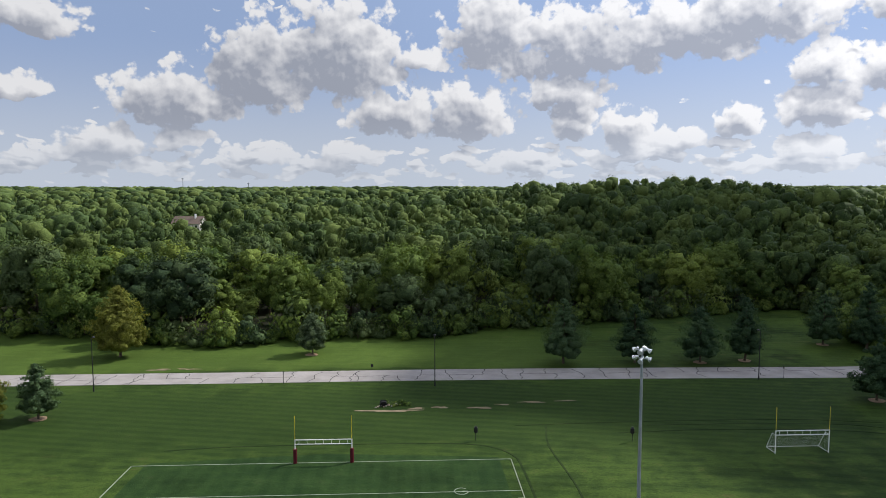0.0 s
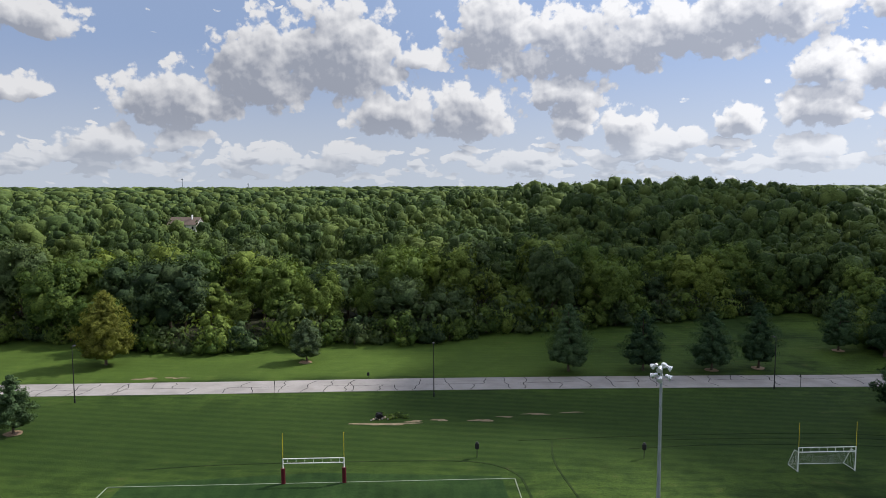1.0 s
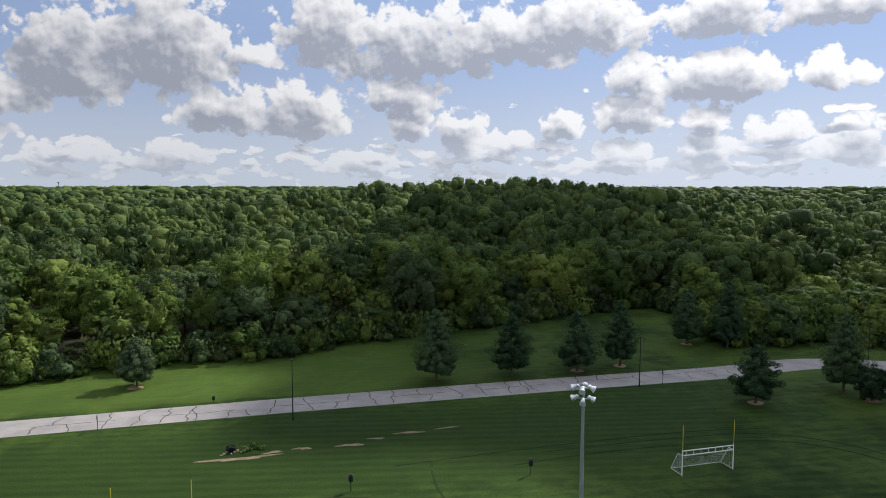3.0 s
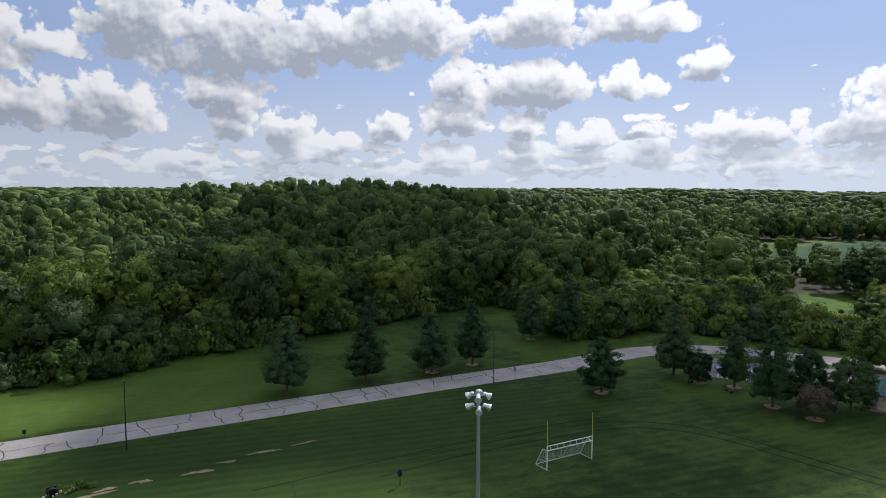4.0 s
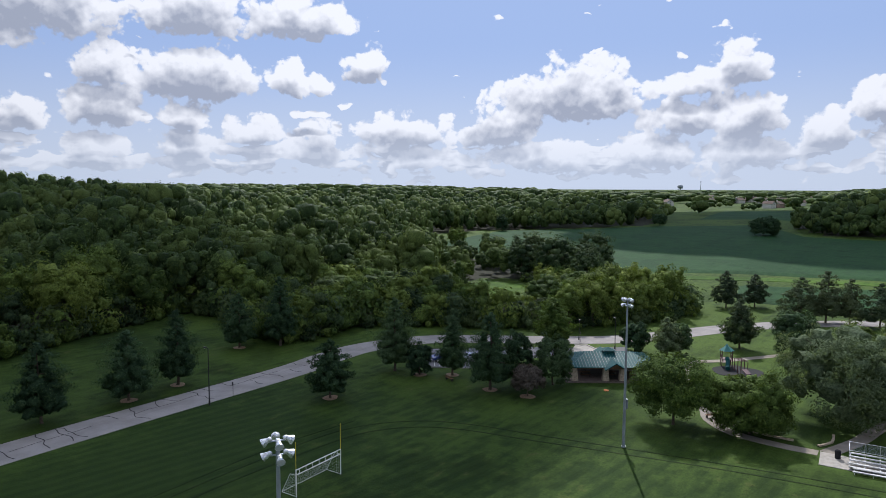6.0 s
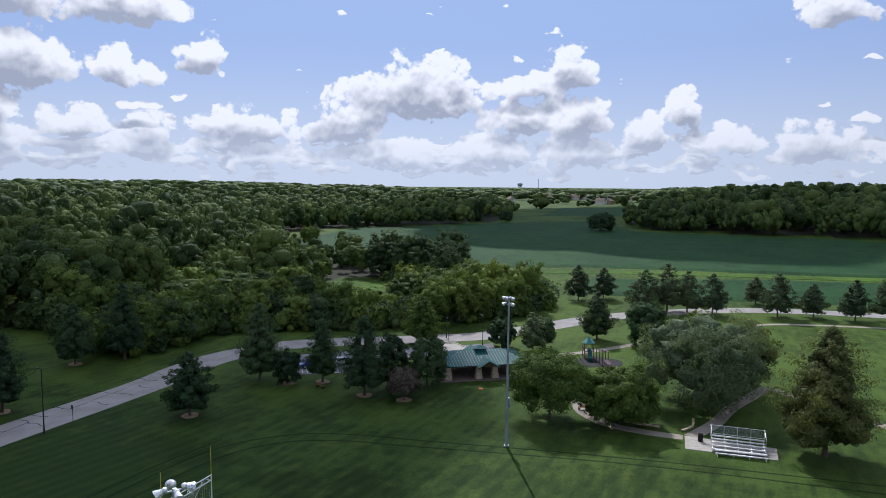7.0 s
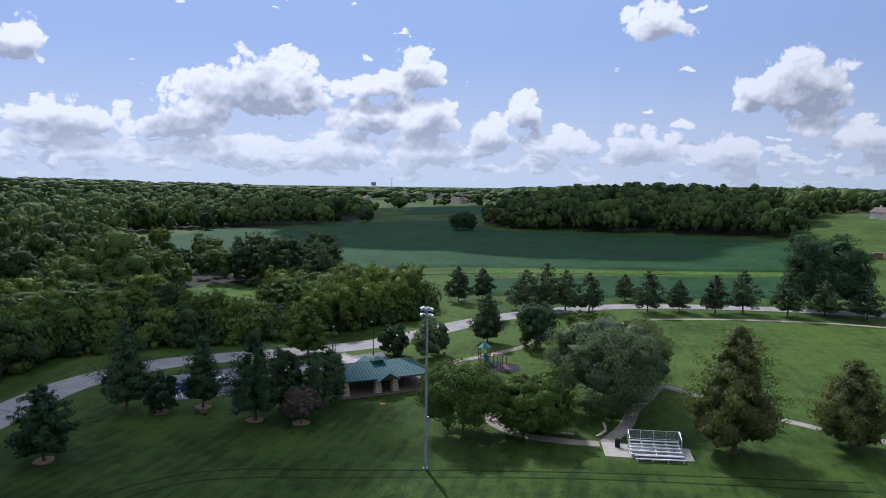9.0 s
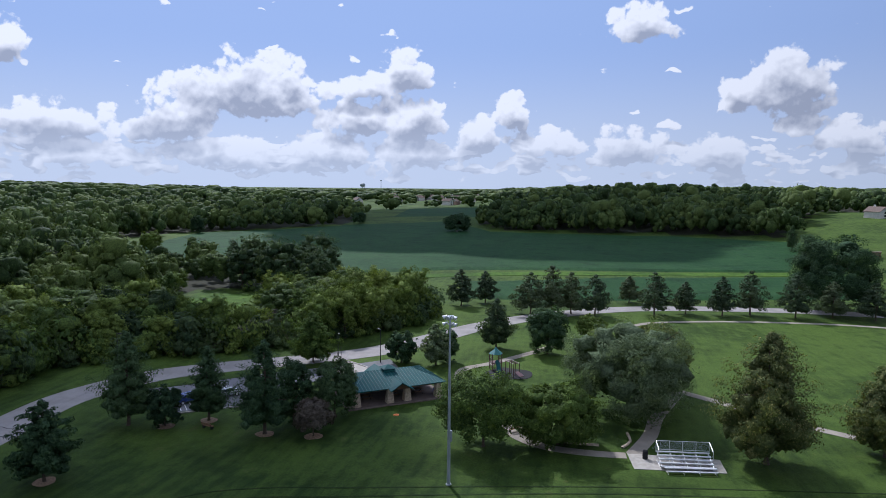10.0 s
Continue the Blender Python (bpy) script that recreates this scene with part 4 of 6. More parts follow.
def woods(name, trees, level, label):
    """Distant woods joined into one object."""
    leaves, verts, quads, tints, count = [], [], [], [], 0
    for x, y, h, w in trees:
        q, (v, f) = TEMPLATES[level][int(RNG.integers(8))]
        a = RNG.uniform(0, 6.28)
        rot = np.array([[math.cos(a), -math.sin(a), 0], [math.sin(a), math.cos(a), 0], [0, 0, 1]])
        size, foot = np.array([w, w, h]), np.array([x, y, land(x, y)])
        leaves.append((q @ rot.T) * size + foot)
        verts.append((v @ rot.T) * size + foot)
        quads.append(f + count)
        count += len(v)
        tints.append(RNG.uniform())
    me = mesh_leafy(name, np.concatenate(leaves), (np.concatenate(verts), np.concatenate(quads)), LEAF_WOOD)
    tint = me.attributes.new("tint", "FLOAT", "POINT")
    per_tree = [np.full(len(q) * 4, k, dtype=np.float32) for q, k in zip(leaves, tints)] + [np.full(len(v), k, dtype=np.float32) for v, k in zip(verts, tints)]
    tint.data.foreach_set("value", np.concatenate(per_tree))
    ob = new(name, me)
    return tagged(ob, label, "woods", kind="stuff")


front = [t for t in mid_trees if math.hypot(t[0] - EYE[0], t[1] - EYE[1]) < 300]
woods("woods", front, "mid", "dense green broadleaf woods seen over their crowns")
woods("woods", [t for t in mid_trees if t not in front], "back", "green broadleaf woods rolling over a low hill")
woods("far_woods", [t for t in far_trees if math.hypot(t[0] - EYE[0], t[1] - EYE[1]) < 950], "far", "distant green woods beyond the fields")
woods("far_woods", [t for t in far_trees if math.hypot(t[0] - EYE[0], t[1] - EYE[1]) >= 950], "edge", "distant green woods reaching to the horizon")

# shrubs that close the foot of the wood's edge
EDGE = [(-84, 157), (-63, 153), (-43, 144), (-26, 143), (-15, 147), (15, 149), (33, 157), (60, 162), (93, 170), (114, 173), (118, 164), (113, 150), (110, 140),
        (109, 130), (126, 128.5), (135, 124), (141, 113), (150, 97.5), (156, 91), (171, 79), (186, 70), (200, 72), (216, 88)]
edge_line = spline(EDGE, 3.0)
for i, p in enumerate(edge_line + edge_line):
    back = i >= len(edge_line)
    x, y = p.x + RNG.uniform(-1.5, 1.5) + (2.5 if back and p.x > 105 else 0.0), p.y + RNG.uniform(1.0, 3.5) + (3.0 if back else 0.0)
    if back or RNG.uniform() < 0.75:
        plant("shrub", SHRUBS[i % 4], x, y, (RNG.uniform(1.3, 2.3) if back else RNG.choice([0.6, 0.85, 1.1, 1.5])) * RNG.uniform(0.85, 1.15), RNG.uniform(0, 360), "leafy green shrub at the foot of the woods", "shrub", "shrubs along the wood's edge", RNG.uniform(0.9, 1.3))


# ---- football goals and field lights ----
def goal(x, y, padded, netted, turn=0.0):
    words = "white goal with yellow uprights and maroon post pads" if padded else "white combination goal with yellow uprights and a sagging net"
    g = thing("goal", pose(x, y, land(x, y), 0, 0, turn), words, "goal", "goals of the sports field")
    half = 3.55
    for s in (-1, 1):
        bm = bmesh.new()
        add_rod(bm, (s * half, 0, -0.2), (s * half, 0, 3.05), 0.065, seg=10)
        part("post", bm, WHITE, g)
        bm = bmesh.new()
        add_rod(bm, (s * half, 0, 3.05), (s * half, 0, 6.10), 0.03, seg=8)
        part("upright", bm, YELLOW, g, "thin yellow upright")
        if padded:
            bm = bmesh.new()
            add_rod(bm, (s * half, 0, 0.03), (s * half, 0, 1.85), 0.24, 0.24, 14)
            part("pad", bm, MAROON, g, "maroon foam post pad")
    for z in (2.44, 3.0):
        bm = bmesh.new()
        add_rod(bm, (-half, 0, z), (half, 0, z), 0.06, seg=10)
        part("crossbar", bm, WHITE, g)
    for i in range(7):
        bm = bmesh.new()
        u = -half + 7.1 * (i + 0.5) / 7
        add_rod(bm, (u, 0, 2.44), (u, 0, 3.0), 0.03, seg=6)
        part("strut", bm, WHITE, g)
    if netted:
        for s in (-1, 1):
            bm = bmesh.new()
            add_path_rod(bm, [(s * half, 0, 2.44), (s * half, 0.9, 2.4), (s * half, 2.2, 0.05), (s * half, 0, 0.05)], 0.03, seg=6)
            part("back_stay", bm, WHITE, g)
        bm = bmesh.new()
        add_rod(bm, (-half, 2.2, 0.05), (half, 2.2, 0.05), 0.03, seg=6)
        part("ground_bar", bm, WHITE, g)
        bm = bmesh.new()
        for i in range(30):
            u = -half + 7.1 * i / 29
            sag = 0.55 * math.sin(math.pi * i / 29)
            add_path_rod(bm, [(u, 0.05, 2.40), (u, 0.85, 2.35 - sag), (u, 1.7 - sag * 0.5, 0.9), (u, 2.15, 0.06)], 0.006, seg=3)
        for k in range(1, 10):
            f = k / 10
            yy, zz = 0.85 + 1.3 * f, 2.35 - 2.28 * f
            add_path_rod(bm, [(-half + 7.1 * i / 12, yy - 0.2 * math.sin(math.pi * i / 12), zz - 0.5 * (1 - f) * math.sin(math.pi * i / 12)) for i in range(13)], 0.006, seg=3)
        for s in (-1, 1):
            for k in range(6):
                yy = 0.3 + 0.3 * k
                add_rod(bm, (s * half, yy, 0.05), (s * half, yy, max(0.1, 2.4 - max(0, yy - 0.9) * 1.8)), 0.006, seg=3)
                add_rod(bm, (s * half, 0, 0.3 + 0.36 * k), (s * half, 2.1 - 0.33 * k, 0.3 + 0.36 * k), 0.006, seg=3)
        part("net", bm, NET, g, "pale cord net hanging behind the bar")
    return g


goal(0.0, 80.0, True, False)
goal(61.7, 80.15, False, True)


def field_light(x, y, aims, crown_z, box_z=None, turn=0.0):
    g = thing("field_light", pose(x, y, land(x, y), 0, 0, turn), "tall grey steel floodlight pole with clustered silver lamps", "floodlight", "floodlight poles of the sports field")
    bm = bmesh.new()
    add_rod(bm, (0, 0, -0.3), (0, 0, crown_z + 0.55), 0.21, 0.10, 14)
    add_rod(bm, (0, 0, -0.1), (0, 0, 0.12), 0.34, 0.32, 14)
    part("pole", bm, GALV, g)
    if box_z:
        bm = bmesh.new()
        add_box(bm, 0, -0.32, box_z, 0.45, 0.3, 1.3, bevel=0.03)
        part("control_box", bm, GALV, g, "pale grey control box on the pole")
    for z in (crown_z - 0.30, crown_z + 0.45):
        bm = bmesh.new()
        add_rod(bm, (-0.50, 0, z), (0.50, 0, z), 0.045, seg=8)
        add_rod(bm, (0, -0.48, z), (0, 0.48, z), 0.045, seg=8)
        part("cross_arm", bm, GALV, g)
    for ax, ay, up, head in aims:
        az = crown_z + up
        lamp = bmesh.new()
        m = pose(ax, ay, az, 0, 0, head) @ pose(0, 0, 0, 62, 0, 0)
        bmesh.ops.create_cone(lamp, cap_ends=False, segments=16, radius1=0.25, radius2=0.10, depth=0.38, matrix=m @ pose(0, 0, 0.03))
        bmesh.ops.create_uvsphere(lamp, u_segments=12, v_segments=8, radius=0.14, matrix=m @ pose(0, 0, 0.24))
        add_rod(lamp, m @ Vector((0, 0, 0.1)), (ax * 0.55, ay * 0.55, az + 0.02), 0.04, seg=6)
        shade = part("lamp_head", lamp, LAMP_SHELL, g, "bell-shaped silver lamp")
        lens = bmesh.new()
        bmesh.ops.create_uvsphere(lens, u_segments=14, v_segments=6, radius=0.235, matrix=m @ pose(0, 0, -0.13) @ Matrix.Diagonal((1, 1, 0.22, 1)))
        part("lens", lens, LAMP_GLASS, shade, "clear glass lens")
    return g


SEVEN = [(-0.62, 0.05, 0.45, 80), (0.62, 0.05, 0.45, -80), (0, -0.55, 0.40, 180), (0, 0.58, 0.50, 0), (-0.62, 0.05, -0.30, 80), (0.62, 0.05, -0.30, -80), (0.05, -0.55, -0.42, 180)]
field_light(31.5, 54.2, SEVEN, 19.85, None, -35)
field_light(92.0, 55.6, SEVEN, 18.75, 5.6, 75)

# white lines of the football field
def chalk(name, a, b, width=0.11):
    mid = ((a[0] + b[0]) / 2, (a[1] + b[1]) / 2)
    return tagged(ribbon(name, [a, mid, b], width, CHALK, 0.05, step=3.0), "painted white line on the football field", "field line", kind="structure")


chalk("field_line", (-23.8, 80), (23.7, 80))
chalk("field_line", (-23.8, 79.9), (-23.8, 20))
chalk("field_line", (23.7, 79.9), (23.7, 20))
chalk("field_line", (-23.7, 70.9), (23.6, 70.9))
# the letter G on the goal line, one painted stroke
LETTER = [(16.75 + 0.78 * math.cos(radians(a)), 71.0 + 0.82 * math.sin(radians(a))) for a in range(48, 345, 18)] + [(17.48, 70.98), (16.85, 70.98)]
tagged(ribbon("field_letter", LETTER, 0.10, CHALK, 0.062, step=0.25), "letter G painted in white on the goal line", "field marking", kind="structure")
for yy in (69.0, 68.1):
    chalk("field_line", (22.9, yy), (23.6, yy), 0.1)


# ---- street lamps, posts, signs ----
def street_lamp(x, y, tall, turn):
    g = thing("street_lamp", pose(x, y, land(x, y), 0, 0, turn), "slim black street lamp pole with a flat lamp head", "street lamp", "street lamps along the road")
    bm = bmesh.new()
    add_rod(bm, (0, 0, -0.2), (0, 0, tall), 0.09, 0.06, 8)
    add_rod(bm, (0, 0, -0.05), (0, 0, 0.7), 0.14, 0.12, 8)
    part("pole", bm, BLACK, g)
    bm = bmesh.new()
    add_rod(bm, (0, 0, tall - 0.1), (0, 0.55, tall), 0.035, seg=6)
    part("arm", bm, BLACK, g)
    bm = bmesh.new()
    add_box(bm, 0, 0.72, tall + 0.02, 0.38, 0.6, 0.16, bevel=0.04)
    head = part("lamp_head", bm, BLACK, g)
    bm = bmesh.new()
    add_box(bm, 0, 0.74, tall - 0.075, 0.26, 0.4, 0.03, bevel=0.01)
    part("lens", bm, LAMP_GLASS, head, "frosted lens under the lamp head")


for x, y, h, a in [(-43.1, 112.4, 9.2, 0), (15.0, 112.4, 8.8, 0), (72.8, 113.2, 8.8, 0), (143.7, 74.8, 6.4, -50), (147.2, 84.1, 4.6, 120), (126.5, 117.5, 7.5, 160), (204.9, 28.2, 6.0, -80), (-103.0, 112.6, 9.2, 0)]:
    street_lamp(x, y, h, a)


def post_box(x, y):
    g = thing("post_box", pose(x, y, land(x, y)), "black box on a thin dark post standing in the grass", "post box", "black boxes in the grass")
    bm = bmesh.new()
    add_rod(bm, (0, 0, -0.2), (0, 0, 1.5), 0.05, seg=8)
    part("post", bm, BLACK, g)
    bm = bmesh.new()
    add_box(bm, 0, 0, 1.5, 0.5, 0.35, 0.75, bevel=0.06)
    part("box", bm, BLACK, g)
    bm = bmesh.new()
    add_box(bm, 0, 0, 1.95, 0.3, 0.3, 0.18, bevel=0.05)
    part("lid", bm, BLACK, g)


post_box(19.8, 86.6)
post_box(41.0, 85.2)


def road_sign(x, y, tall, turn):
    g = thing("road_sign", pose(x, y, land(x, y), 0, 0, turn), "small road sign seen from behind on a dark post", "sign", "road signs")
    bm = bmesh.new()
    add_rod(bm, (0, 0, -0.2), (0, 0, tall), 0.04, seg=6)
    part("post", bm, BLACK, g)
    bm = bmesh.new()
    add_box(bm, 0, 0.05, tall - 0.25, 0.46, 0.03, 0.6, bevel=0.008)
    part("plate", bm, BLACK, g)


for x, y, h, a in [(-11.6, 115.3, 2.2, 90), (77.6, 113.6, 2.3, 80), (145.5, 83.0, 2.2, 40), (3.4, 124.2, 0.9, 0)]:
    road_sign(x, y, h, a)


# ---- pavilion ----
def pavilion():
    z0 = land(124, 69.5)
    g = thing("pavilion", pose(124.1, 69.3, z0, 0, 0, -57.0), "open picnic pavilion with a teal metal hip roof on stone piers", "pavilion")
    L, D, eave, top = 8.0, 5.3, 2.5, 4.05
    bm = bmesh.new()
    add_box(bm, 0, 0, 0.05, 2 * L + 0.8, 2 * D + 0.8, 0.3, bevel=0.03)
    part("slab", bm, FLOOR_BROWN, g, "brownish concrete floor slab")
    R = 3.8     # half length of the ridge
    RIB = 0.14  # seams stand on the sheet
    sheets = {
        "front": [(-L, -D, eave), (L, -D, eave), (R, 0, top), (-R, 0, top)], "back": [(L, D, eave), (-L, D, eave), (-R, 0, top), (R, 0, top)],
        "side": [(-L, D, eave), (-L, -D, eave), (-R, 0, top)], "far": [(L, -D, eave), (L, D, eave), (R, 0, top)]}
    bm = bmesh.new()
    for pts in sheets.values():
        f = bm.faces.new([bm.verts.new(p) for p in pts])
    bmesh.ops.remove_doubles(bm, verts=bm.verts, dist=0.001)
    bmesh.ops.solidify(bm, geom=bm.faces[:], thickness=-0.12)
    bmesh.ops.recalc_face_normals(bm, faces=bm.faces)
    roof = part("roof", bm, ROOF_GREEN, g, "teal standing-seam metal roof")
    seam = bmesh.new()
    add_box(seam, 0, 0, 0, 0.06, 1.0, 0.07)
    seam_mesh = bpy.data.meshes.new("seam")
    seam.to_mesh(seam_mesh)
    seam.free()
    seam_mesh.materials.append(SEAM_LIT)

    def rib(a, b):
        a, b = Vector(a) + Vector((0, 0, RIB)), Vector(b) + Vector((0, 0, RIB))
        ob = new("seam", seam_mesh)
        ob.parent = roof
        ob.matrix_local = Matrix.Translation((a + b) / 2) @ (b - a).to_track_quat("Y", "Z").to_matrix().to_4x4() @ Matrix.Diagonal((1, (b - a).length, 1, 1))
    n = 30
    for i in range(n + 1):
        u = -L + 2 * L * i / n
        f = 1.0 if abs(u) <= R else (L - abs(u)) / (L - R)
        if f > 0.02:
            rib((u, -D, eave), (u, -D + D * f, eave + (top - eave) * f))
            rib((u, D, eave), (u, D - D * f, eave + (top - eave) * f))
    for i in range(1, 20):
        v = -D + 2 * D * i / 20
        f = 1 - abs(v) / D
        for s in (-1, 1):
            rib((s * L, v, eave), (s * (L - (L - R) * f), v, eave + (top - eave) * f))
    for sx in (-1, 1):
        for sy in (-1, 1):
            bm = bmesh.new()
            add_rod(bm, (sx * L, sy * D, eave + 0.05), (sx * R, 0, top + 0.05), 0.09, seg=6)
            part("hip_cap", bm, SEAM_LIT, roof)
    bm = bmesh.new()
    add_rod(bm, (-R, 0, top + 0.05), (R, 0, top + 0.05), 0.1, seg=6)
    part("ridge_cap", bm, ROOF_GREEN, roof)
    # front gable
    for sy in (-1, 1):
        bm = bmesh.new()
        w, out, peak = 1.9, D + 1.0, 3.55
        back = D - (peak - eave) / (top - eave) * D
        for s in (-1, 1):
            f = bm.faces.new([bm.verts.new(p) for p in ((0, sy * out, peak), (s * w, sy * out, eave - 0.12), (s * w, sy * (D - 0.1), eave + 0.02), (0, sy * back, peak))])
        bmesh.ops.remove_doubles(bm, verts=bm.verts, dist=0.001)
        bmesh.ops.recalc_face_normals(bm, faces=bm.faces)
        bmesh.ops.solidify(bm, geom=bm.faces[:], thickness=0.12)
        part("gable_roof", bm, ROOF_GREEN, g, "small teal gable roof over the entrance")
        bm = bmesh.new()
        f = bm.faces.new([bm.verts.new(p) for p in ((-w + 0.25, sy * (out - 0.35), eave), (w - 0.25, sy * (out - 0.35), eave), (0, sy * (out - 0.35), peak - 0.2))])
        bmesh.ops.solidify(bm, geom=[f], thickness=0.08)
        part("gable_end", bm, TIMBER, g, "brown timber gable end")
    # cupola
    bm = bmesh.new()
    add_box(bm, 0, 0, top + 0.16, 1.7, 1.5, 0.5)
    cup = part("cupola", bm, TEAL, g, "louvred roof cupola")
    for k in range(4):
        bm = bmesh.new()
        add_box(bm, 0, 0, top + 0.10 + 0.09 * k, 1.8, 1.6, 0.04)
        part("louvre", bm, ROOF_GREEN, cup)
    bm = bmesh.new()
    bmesh.ops.create_cone(bm, cap_ends=True, segments=4, radius1=1.6, radius2=0.02, depth=0.5, matrix=pose(0, 0, top + 0.66, 0, 0, 45))
    part("cupola_roof", bm, ROOF_GREEN, cup)
    # stone piers, tapered
    for u in (-6.8, -1.45, 1.45, 6.8):
        for v in (-4.5, 4.5):
            bm = bmesh.new()
            add_box(bm, 0, 0, 0, 1, 1, 1)
            for vert in bm.verts:
                k = 0.60 if vert.co.z < 0 else 0.40
                vert.co = Vector((math.copysign(k, vert.co.x) + u, math.copysign(k, vert.co.y) + v, 0.2 if vert.co.z < 0 else eave - 0.1))
            bmesh.ops.bevel(bm, geom=bm.edges[:], offset=0.05, segments=1, affect="EDGES")
            part("pier", bm, STONE, g, "tapered stone pier")
    for v in (-4.5, 4.5):
        bm = bmesh.new()
        add_box(bm, 0, v, eave - 0.14, 2 * L - 0.8, 0.28, 0.34, bevel=0.02)
        part("beam", bm, TIMBER, g, "brown timber beam")
    for u in (-6.8, 6.8):
        bm = bmesh.new()
        add_box(bm, u, 0, eave - 0.14, 0.28, 8.6, 0.34, bevel=0.02)
        part("beam", bm, TIMBER, g, "brown timber beam")
    return g


pavilion()


def picnic_table(x, y, turn):
    g = thing("picnic_table", pose(x, y, land(124, 69.5) + 0.2, 0, 0, turn), "brown picnic table with two benches under the roof", "picnic table", "picnic tables in the pavilion")
    for name, yy, z, w in (("tabletop", 0, 0.75, 0.75), ("bench", -0.75, 0.45, 0.28), ("bench", 0.75, 0.45, 0.28)):
        bm = bmesh.new()
        add_box(bm, 0, yy, z, 1.85, w, 0.05, bevel=0.01)
        part(name, bm, TIMBER, g)
    for u in (-0.65, 0.65):
        bm = bmesh.new()
        add_rod(bm, (u, -0.75, 0.0), (u, 0.25, 0.74), 0.035, seg=6)
        add_rod(bm, (u, 0.75, 0.0), (u, -0.25, 0.74), 0.035, seg=6)
        add_rod(bm, (u, -0.8, 0.42), (u, 0.8, 0.42), 0.03, seg=6)
        part("leg_frame", bm, BLACK, g)


for u, v in ((-4.4, -1.8), (0.0, -1.8), (4.4, -1.8), (-4.4, 1.8), (0.0, 1.8), (4.4, 1.8)):
    p = pose(124.1, 69.3, 0, 0, 0, -57.0) @ Vector((u, v, 0))
    picnic_table(p.x, p.y, -57)
p = pose(124.1, 69.3, 0, 0, 0, -57.0) @ Vector((6.9, -3.2, 0))
g = thing("litter_bin", pose(p.x, p.y, land(124, 69.5) + 0.2), "blue plastic barrel bin at the pavilion", "bin")
bm = bmesh.new()
add_rod(bm, (0, 0, 0), (0, 0, 0.9), 0.3, 0.3, 14)
part("barrel", bm, BLUE, g)
bm = bmesh.new()
add_rod(bm, (0, 0, 0.9), (0, 0, 0.96), 0.32, 0.28, 14)
part("rim", bm, BLACK, g)


